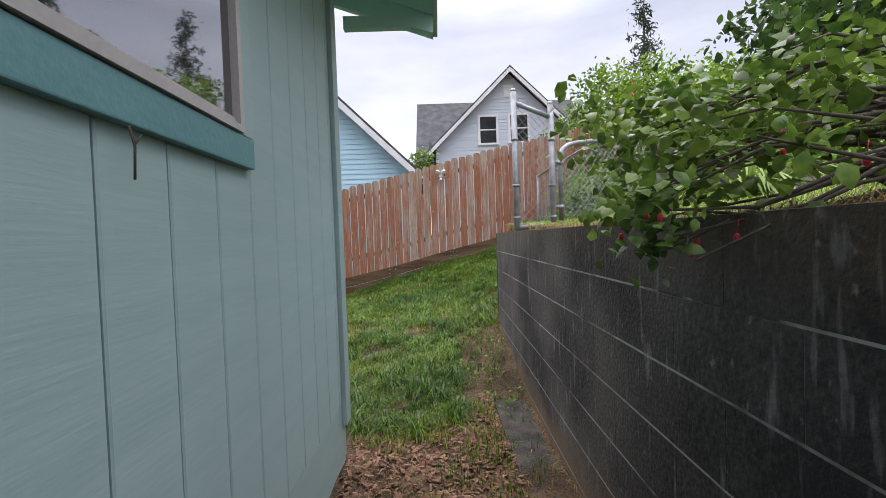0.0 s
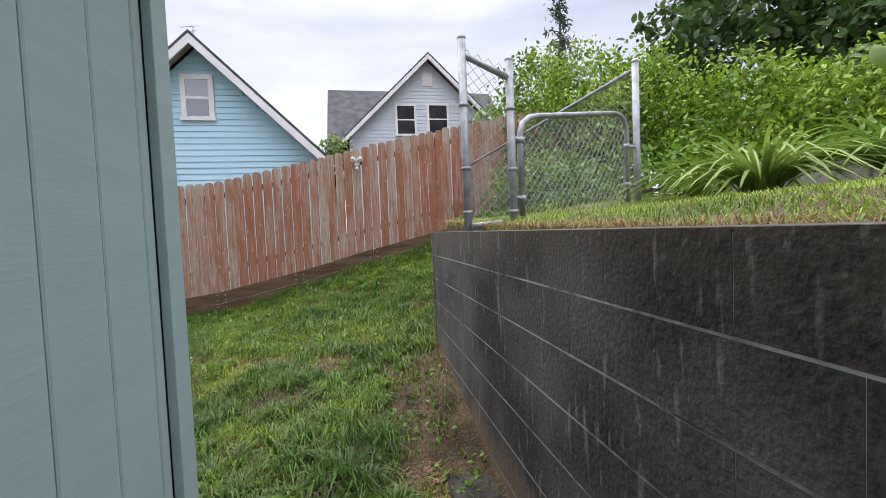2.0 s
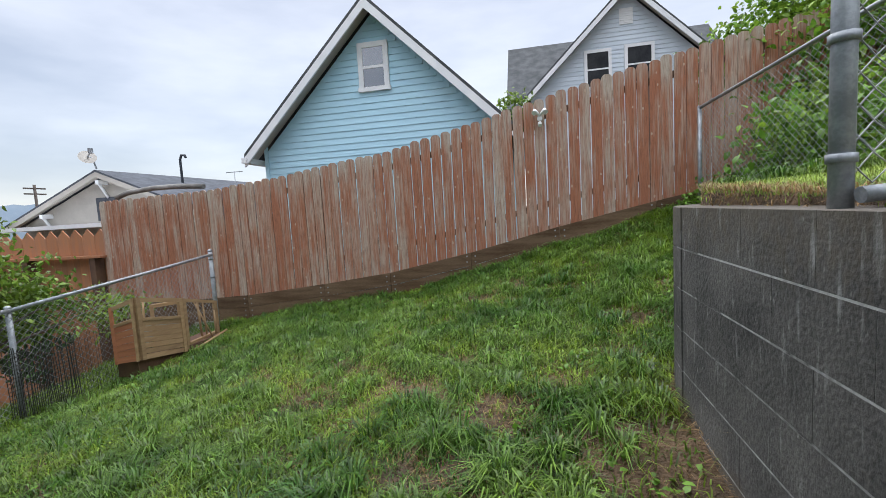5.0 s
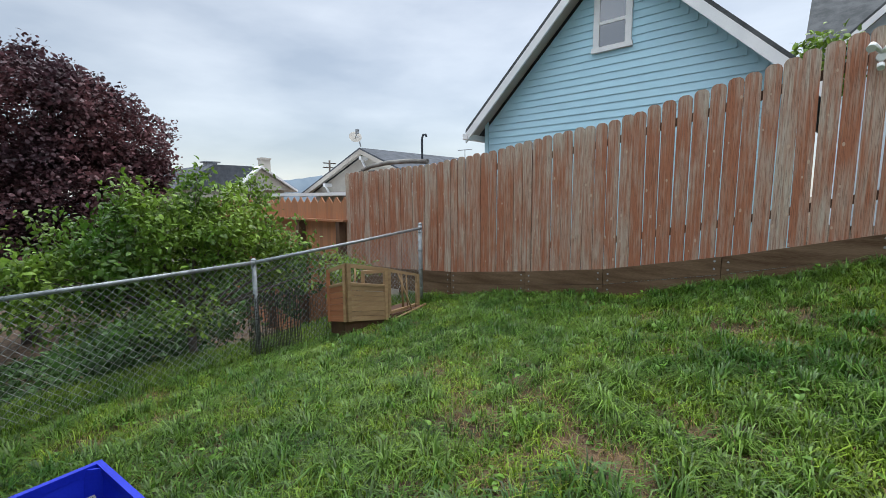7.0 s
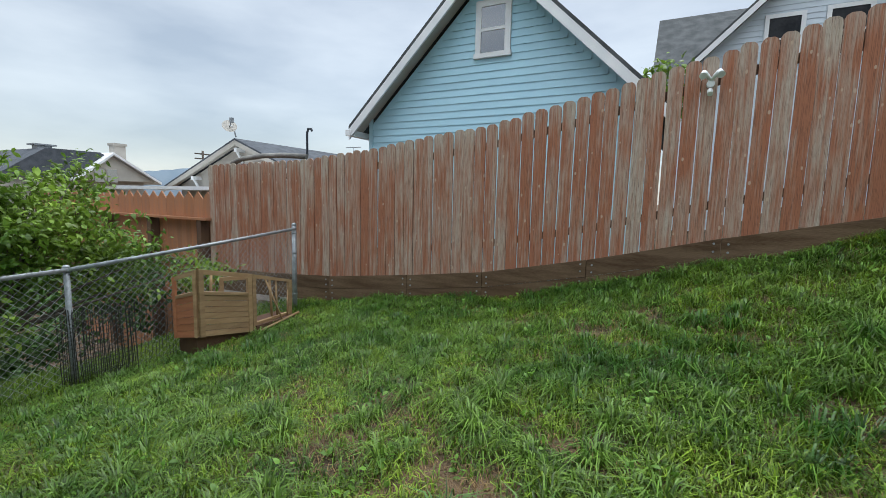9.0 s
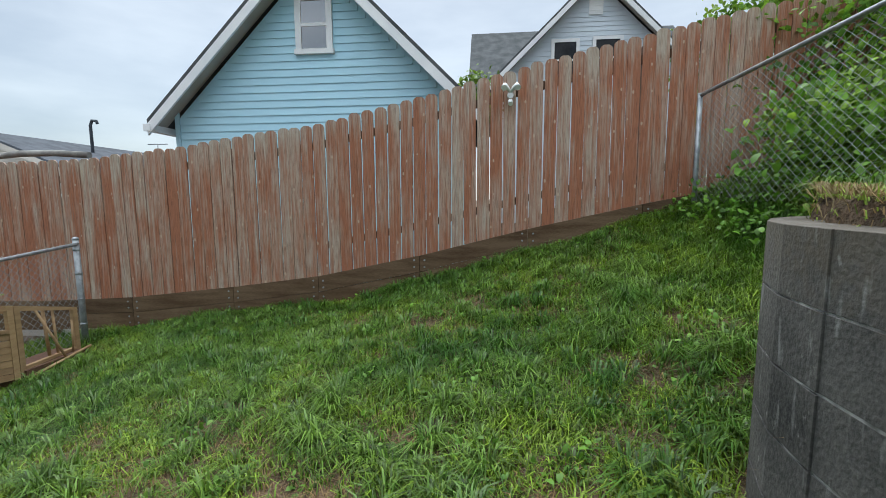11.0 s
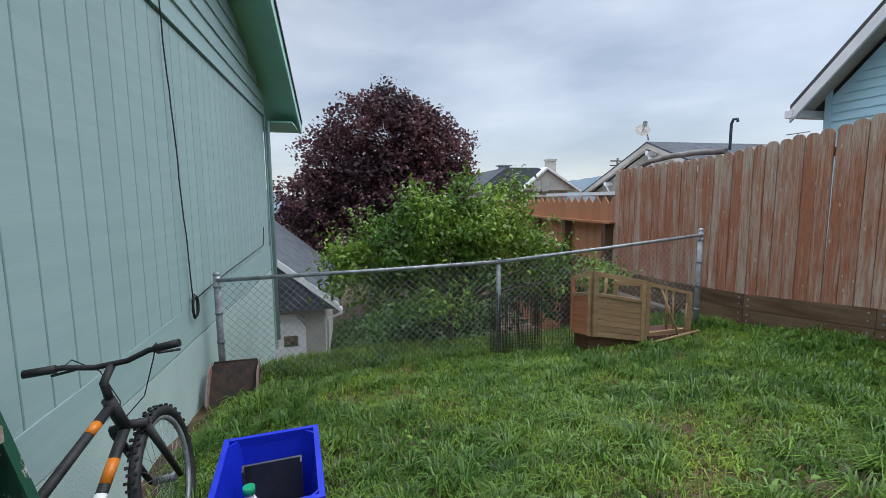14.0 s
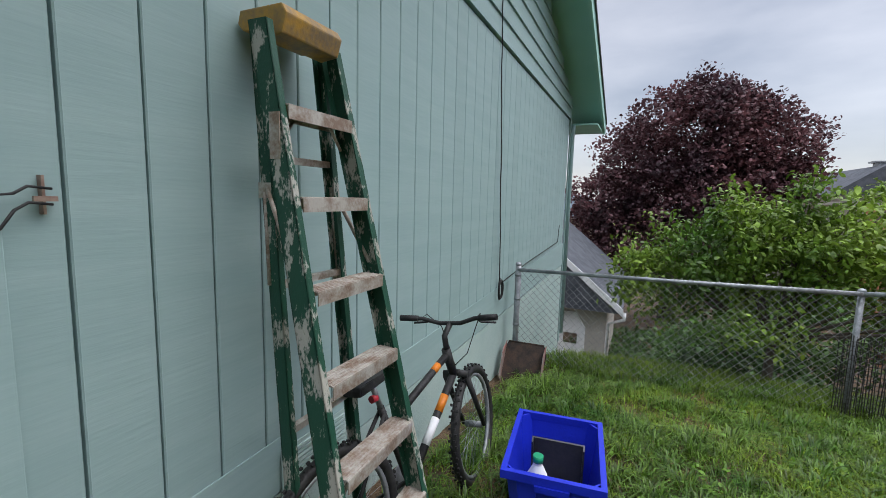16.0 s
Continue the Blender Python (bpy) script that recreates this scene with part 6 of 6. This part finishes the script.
for sy, an in ((1, -0.2), (-1, math.pi - 0.2)):
    d_ = Vector((math.cos(an), 0, math.sin(an))) * 0.17
    bm = bmesh.new()
    tube(bm, [BBk + Vector((0, sy * 0.065, 0)), BBk + d_ + Vector((0, sy * 0.075, 0))], 0.010, 6)
    part("crank_arm", bm, M_BLACK, bike)
    bm = bmesh.new()
    c_ = BBk + d_ + Vector((0, sy * 0.13, 0))
    for dx in (-0.035, 0.03):
        box(bm, c_.x + dx, c_.x + dx + 0.008, c_.y - 0.045, c_.y + 0.045, c_.z - 0.012, c_.z + 0.012)
    for dy in (-0.045, -0.004, 0.037):
        box(bm, c_.x - 0.027, c_.x + 0.03, c_.y + dy, c_.y + dy + 0.008, c_.z - 0.012, c_.z + 0.012)
    part("pedal", bm, M_WHITE, bike, "pale cage pedal")
bm = bmesh.new()
tube(bm, [ST + Vector((-0.02, 0, 0.05)), ST + Vector((-0.05, 0, 0.05))], 0.017, 8)
part("rear_reflector", bm, M_RED, bike, "small red reflector")
# heading away along the wall, leaning a little towards it
bike.matrix_basis = pose(-1.20, 3.15, bz - 0.035, 0, 0, 170) @ pose(0, 0, 0, -8, 0, 0)

# ---- blue recycling tub with a jug and a dark tray in it ----
tub = thing("recycling_tub", -1.96, 3.75, gz(-1.96, 3.75), "open blue plastic recycling tub standing on the grass", "tub")
tz = gz(-1.96, 3.75) - 0.01
TM = pose(-1.95, 3.785, tz - 0.015, 0, 0, 6.5)


def tub_shell(L0, W0, L1, W1, H, t):
    bm = bmesh.new()
    rings = []
    for L, W, z in ((L0, W0, 0), (L1, W1, H), (L1 - t, W1 - t, H), (L0 - t, W0 - t, t)):
        c = 0.05
        rings.append([bm.verts.new(TM @ Vector((sx * (L / 2 - (c if k_ else 0)), sy * (W / 2 - (0 if k_ else c)), z)))
                      for sx, sy, k_ in ((1, -1, 1), (1, -1, 0), (1, 1, 0), (1, 1, 1), (-1, 1, 1), (-1, 1, 0), (-1, -1, 0), (-1, -1, 1))])
    for a_, b_ in zip(rings, rings[1:]):
        for k_ in range(8):
            bm.faces.new((a_[k_], a_[(k_ + 1) % 8], b_[(k_ + 1) % 8], b_[k_]))
    bm.faces.new(rings[0])
    bm.faces.new(rings[-1])
    return bm


part("body", tub_shell(0.44, 0.31, 0.54, 0.40, 0.40, 0.012), M_BLUE, tub)
bm = bmesh.new()
for L, W in ((0.565, 0.425),):
    for x0, x1, y0, y1 in ((-L / 2, L / 2, -W / 2, -W / 2 + 0.024), (-L / 2, L / 2, W / 2 - 0.024, W / 2), (-L / 2, -L / 2 + 0.024, -W / 2 + 0.024, W / 2 - 0.024), (L / 2 - 0.024, L / 2, -W / 2 + 0.024, W / 2 - 0.024)):
        box(bm, x0, x1, y0, y1, 0.372, 0.408, TM)
part("rim", bm, M_BLUE, tub)
for sx in (-1, 1):
    bm = bmesh.new()
    box(bm, sx * 0.282 - 0.008, sx * 0.282 + 0.008, -0.07, 0.07, 0.345, 0.371, TM)
    for dy in (-0.07, 0.062):
        box(bm, sx * 0.277 - 0.012, sx * 0.277 + 0.008, dy, dy + 0.008, 0.315, 0.346, TM)
    part("handle", bm, M_BLUE, tub)
jug = thing("plastic_jug", -1.8, 3.7, tz, "white plastic jug with a green cap standing in the tub", "jug")
bm = bmesh.new()
jc = TM @ Vector((0.13, -0.07, 0.10))
for (r0_, z0_), (r1_, z1_) in zip([(0.0, 0), (0.05, 0), (0.052, 0.16), (0.045, 0.22), (0.02, 0.27)], [(0.05, 0), (0.052, 0.16), (0.045, 0.22), (0.02, 0.27), (0.019, 0.285)]):
    tube(bm, [jc + Vector((0, 0, z0_)), jc + Vector((0, 0, z1_ + 0.0001))], max(r0_, 0.002), 14, caps=False, r2=r1_)
part("bottle", bm, M_WHITE, jug)
bm = bmesh.new()
tube(bm, [jc + Vector((0, 0, 0.283)), jc + Vector((0, 0, 0.312))], 0.023, 14)
part("cap", bm, M_GREENCAP, jug, "green screw cap")
tray = thing("black_tray", -2.1, 3.78, tz, "black plastic tray leaning inside the tub", "tray")
bm = bmesh.new()
box(bm, -0.19, -0.18, -0.12, 0.13, 0.02, 0.33, TM @ pose(0, 0, 0, 0, 14, 0))
box(bm, -0.18, -0.15, -0.12, -0.112, 0.02, 0.33, TM @ pose(0, 0, 0, 0, 14, 0))
box(bm, -0.18, -0.15, 0.122, 0.13, 0.02, 0.33, TM @ pose(0, 0, 0, 0, 14, 0))
part("panel", bm, M_TRAY, tray)

# ---- rusty scoop by the fence post ----
sc = thing("scoop_shovel", -4.12, 3.02, gz(-4.1, 3.0), "rusty scoop shovel blade leaning at the fence post", "shovel")
SM = pose(-4.12, 3.08, gz(-4.1, 3.05) - 0.02, 0, 0, 92) @ pose(0, 0, 0, -36, 0, 0) @ Matrix.Diagonal((1.25, 1.2, 1.08, 1))
bm = bmesh.new()
prism(bm, [(-0.15, 0.0), (0.15, 0.0), (0.18, 0.30), (0.15, 0.40), (-0.15, 0.40), (-0.18, 0.30)], "y", -0.004, 0.004)
bm.transform(SM)
part("pan", bm, M_RUST, sc)
for s_ in (-1, 1):
    bm = bmesh.new()
    prism(bm, [(0.0, 0.0), (-0.07, 0.02), (-0.085, 0.28), (0.0, 0.40)], "x", s_ * 0.165 - 0.004, s_ * 0.165 + 0.004)
    bm.transform(SM)
    part("side_wall", bm, M_REDDISH, sc, "worn red painted side flange")
bm = bmesh.new()
tube(bm, [SM @ Vector((-0.15, -0.004, 0.40)), SM @ Vector((0.15, -0.004, 0.40))], 0.008, 6)
part("rolled_edge", bm, M_RUST, sc)

# ---- cables on the back wall ----
wire = thing("wall_cable", -4.1, HY, 0.9, "thin black cable hanging down the wall to a coil", "cable")
bm = bmesh.new()
rw = random.Random(4)
tube(bm, [(-3.82 - 0.29 * i / 24 + rw.uniform(-0.012, 0.012), HY + 0.032, 3.62 - 2.68 * i / 24) for i in range(25)], 0.0055, 6)
part("drop", bm, M_BLACK, wire)
bm = bmesh.new()
for j in range(3):
    tube(bm, [(-4.13 + (0.055 + 0.006 * j) * math.sin(2 * math.pi * i / 20), HY + 0.03 + 0.008 * j, 0.86 + (0.11 - 0.01 * j) * math.cos(2 * math.pi * i / 20)) for i in range(21)], 0.005, 5)
part("coil", bm, M_BLACK, wire)
bm = bmesh.new()
tube(bm, [(-4.2, HY + 0.03, 0.92), (-5.2, HY + 0.025, 0.98), (-6.6, HY + 0.025, 1.03), (-7.4, HY + 0.025, 1.06), (-7.45, HY + 0.025, 1.25), (-7.4, HY + 0.04, 1.34)], 0.006, 5)
part("run", bm, M_BLACK, wire)
clip = thing("cable_clip", -0.55, HY, 1.755, "copper coloured clip holding cut black cables on the wall", "cable clip")
bm = bmesh.new()
box(bm, -0.523, -0.517, HY + 0.001, HY + 0.02, 1.71, 1.80)
box(bm, -0.544, -0.499, HY + 0.018, HY + 0.026, 1.74, 1.752)
part("bracket", bm, M_COPPER, clip)
for dz in (0.012, -0.024):
    bm = bmesh.new()
    tube(bm, [(-0.532, HY + 0.028, 1.757 + dz), (-0.487, HY + 0.032, 1.762 + dz), (-0.462, HY + 0.03, 1.745 + dz), (-0.435, HY + 0.034, 1.73 + dz * 2), (-0.425, HY + 0.027, 1.70 + dz)], 0.0035, 6)
    part("cable", bm, M_BLACK, clip)
cobweb = thing("dead_twig", HX, 0.98, 1.85, "dry twig hanging from the window sill board", "twig")
bm = bmesh.new()
tube(bm, [(HX + 0.028, 1.05, 1.905), (HX + 0.03, 1.06, 1.87), (HX + 0.02, 1.07, 1.81)], 0.0025, 5)
tube(bm, [(HX + 0.028, 1.06, 1.87), (HX + 0.03, 1.08, 1.895)], 0.002, 5)
part("stem", bm, M_BARK, cobweb)

# ---- white bucket round the house corner ----
bk = thing("white_bucket", -0.80, 3.58, gz(-0.80, 3.58), "white plastic bucket standing on the grass", "bucket")
bm = bmesh.new()
b0_ = Vector((-0.80, 3.58, gz(-0.80, 3.58) - 0.01))
tube(bm, [b0_, b0_ + Vector((0, 0, 0.34))], 0.105, 20, r2=0.122)
part("body", bm, M_WHITE, bk)
bm = bmesh.new()
tube(bm, [b0_ + Vector((0, 0, 0.325)), b0_ + Vector((0, 0, 0.345))], 0.128, 20)
part("lid", bm, M_WHITE, bk)

# ---- broken wooden playhouse beyond the chain link ----
ph = thing("playhouse_panels", -4.5, 7.4, 0.1, "broken wooden playhouse sections with open upper frames", "playhouse")


def ph_panel(a, b, za0, za1, zb0, zb1, material, slat_top, n):
    """Framed panel from a to b (x, y): slats below, an open light above."""
    a, b = Vector((*a, 0)), Vector((*b, 0))
    d = (b - a).normalized()
    nrm = Vector((d.y, -d.x, 0))

    def quad(u0, u1, v0, v1, t0, t1):
        def P(u, v, t):
            lo_, hi_ = za0 + (zb0 - za0) * u, za1 + (zb1 - za1) * u
            return a.lerp(b, u) + Vector((0, 0, lo_ + (hi_ - lo_) * v)) + nrm * t
        bm_ = bmesh.new()
        vs = [bm_.verts.new(P(u, v, t)) for t in (t0, t1) for u, v in ((u0, v0), (u1, v0), (u1, v1), (u0, v1))]
        for f in ((0, 1, 2, 3), (7, 6, 5, 4), (0, 4, 5, 1), (1, 5, 6, 2), (2, 6, 7, 3), (3, 7, 4, 0)):
            bm_.faces.new([vs[i] for i in f])
        return bm_
    L = (b - a).length
    w = min(0.055 / L, 0.12)
    part("stile", quad(0, w, 0, 1, -0.02, 0.02), material, ph)
    part("stile", quad(1 - w, 1, 0, 1, -0.02, 0.02), M_PLAY, ph)
    part("top_rail", quad(w, 1 - w, 0.93, 1, -0.018, 0.018), M_PLAY, ph)
    part("mid_rail", quad(w, 1 - w, slat_top, slat_top + 0.05, -0.018, 0.022), M_PLAY, ph)
    for i in range(n):
        v0 = slat_top * i / n
        part("slat", quad(w, 1 - w, v0 + 0.006, v0 + slat_top / n - 0.004, -0.01, 0.012), material, ph)


ph_panel((-4.60, 6.68), (-4.39, 6.80), 0.20, 0.865, 0.205, 0.955, M_PLAYR, 0.64, 6)
ph_panel((-4.38, 6.815), (-4.40, 7.50), 0.205, 0.955, 0.08, 0.805, M_PLAY, 0.63, 7)
ph_panel((-4.405, 7.51), (-4.46, 8.185), 0.10, 0.80, 0.125, 0.62, M_PLAY, 0.07, 1)
ph_panel((-4.70, 7.30), (-4.44, 7.52), 0.15, 0.76, 0.10, 0.78, M_PLAY, 0.4, 3)
for a_, b_, r_ in (((-4.42, 7.72, 0.72), (-4.30, 7.93, 0.06), 0.014), ((-4.47, 7.84, 0.70), (-4.46, 7.86, 0.14), 0.02), ((-4.46, 7.93, 0.66), (-4.45, 7.94, 0.14), 0.016),
                   ((-4.28, 7.50, 0.10), (-4.33, 8.20, 0.18), 0.016), ((-4.42, 8.09, 0.5), (-4.40, 8.06, 0.15), 0.012), ((-4.62, 7.12, 0.50), (-4.61, 7.13, 0.84), 0.018)):
    bm = bmesh.new()
    tube(bm, [a_, b_], r_, 4)
    part("loose_batten", bm, M_PLAY, ph)
bm = bmesh.new()
box(bm, -4.72, -4.42, 6.80, 7.46, 0.0, 0.19)
part("floor_frame", bm, M_CEDARD, ph)
bm = bmesh.new()
box(bm, -4.72, -4.36, 7.54, 8.16, 0.0, 0.15)
part("floor_frame", bm, M_CEDARD, ph)

# the sections stand clear of the mesh, on the yard side
ph.matrix_basis = Matrix.Translation((-0.05, 4.0, 1.77)) @ Matrix.Scale(0.935, 4) @ Matrix.Translation((0.05, -4.0, -1.77)) @ ph.matrix_basis

# ---- black netting tied to the middle post ----
net = thing("garden_netting", -4.44, 6.0, 0.1, "sheet of black plastic netting tied to the fence", "netting")


def netting(y0, y1, z0, z1, step, r):
    bm = bmesh.new()
    r_ = random.Random(9)
    y_ = y0
    while y_ < y1:
        b_ = r_.uniform(-0.012, 0.012)
        tube(bm, [(-4.43 + b_, y_, gz(-4.43, y_) + z0), (-4.44 - b_, y_ + r_.uniform(-0.008, 0.008), 0.5 * (gz(-4.43, y_) + z1)), (-4.45, y_ + r_.uniform(-0.01, 0.01), z1 + r_.uniform(-0.02, 0.02))], r, 4, caps=False)
        y_ += step
    z_ = z0 + 0.05
    while z_ < z1:
        tube(bm, [(-4.435, y0, z_), (-4.44, (y0 + y1) / 2, z_ - 0.01), (-4.435, y1, z_)], r * 0.8, 4, caps=False)
        z_ += step * 2.2
    return bm


tagged(part("sheet", netting(5.62, 6.22, -0.02, 0.74, 0.017, 0.0038), M_DARKNET, net), kind="stuff")
tagged(part("thin_sheet", netting(6.22, 6.85, 0.0, 0.70, 0.034, 0.0022), M_DARKNET, net), kind="stuff")

# odds and ends in the yard below
for (px, py, r_, h_, nm, lb, m_) in ((-9.8, 4.45, 0.2, 0.36, "garden_bucket", "white bucket in the yard below", M_WHITE), (-11.5, 4.2, 0.32, 0.6, "water_barrel", "grey barrel beside the garage", M_CONC),
                                 (-9.2, 5.2, 0.24, 0.26, "plant_pot", "pale plant pot among the shrubs", M_WHITE)):
    bm = bmesh.new()
    g_ = gz(px, py)
    tube(bm, [(px, py, g_ - 0.05), (px, py, g_ + h_ * 0.9), (px, py, g_ + h_)], r_ * 0.85, 12, r2=r_)
    tagged(obj(nm, bm, m_), lb, nm.split("_")[-1])
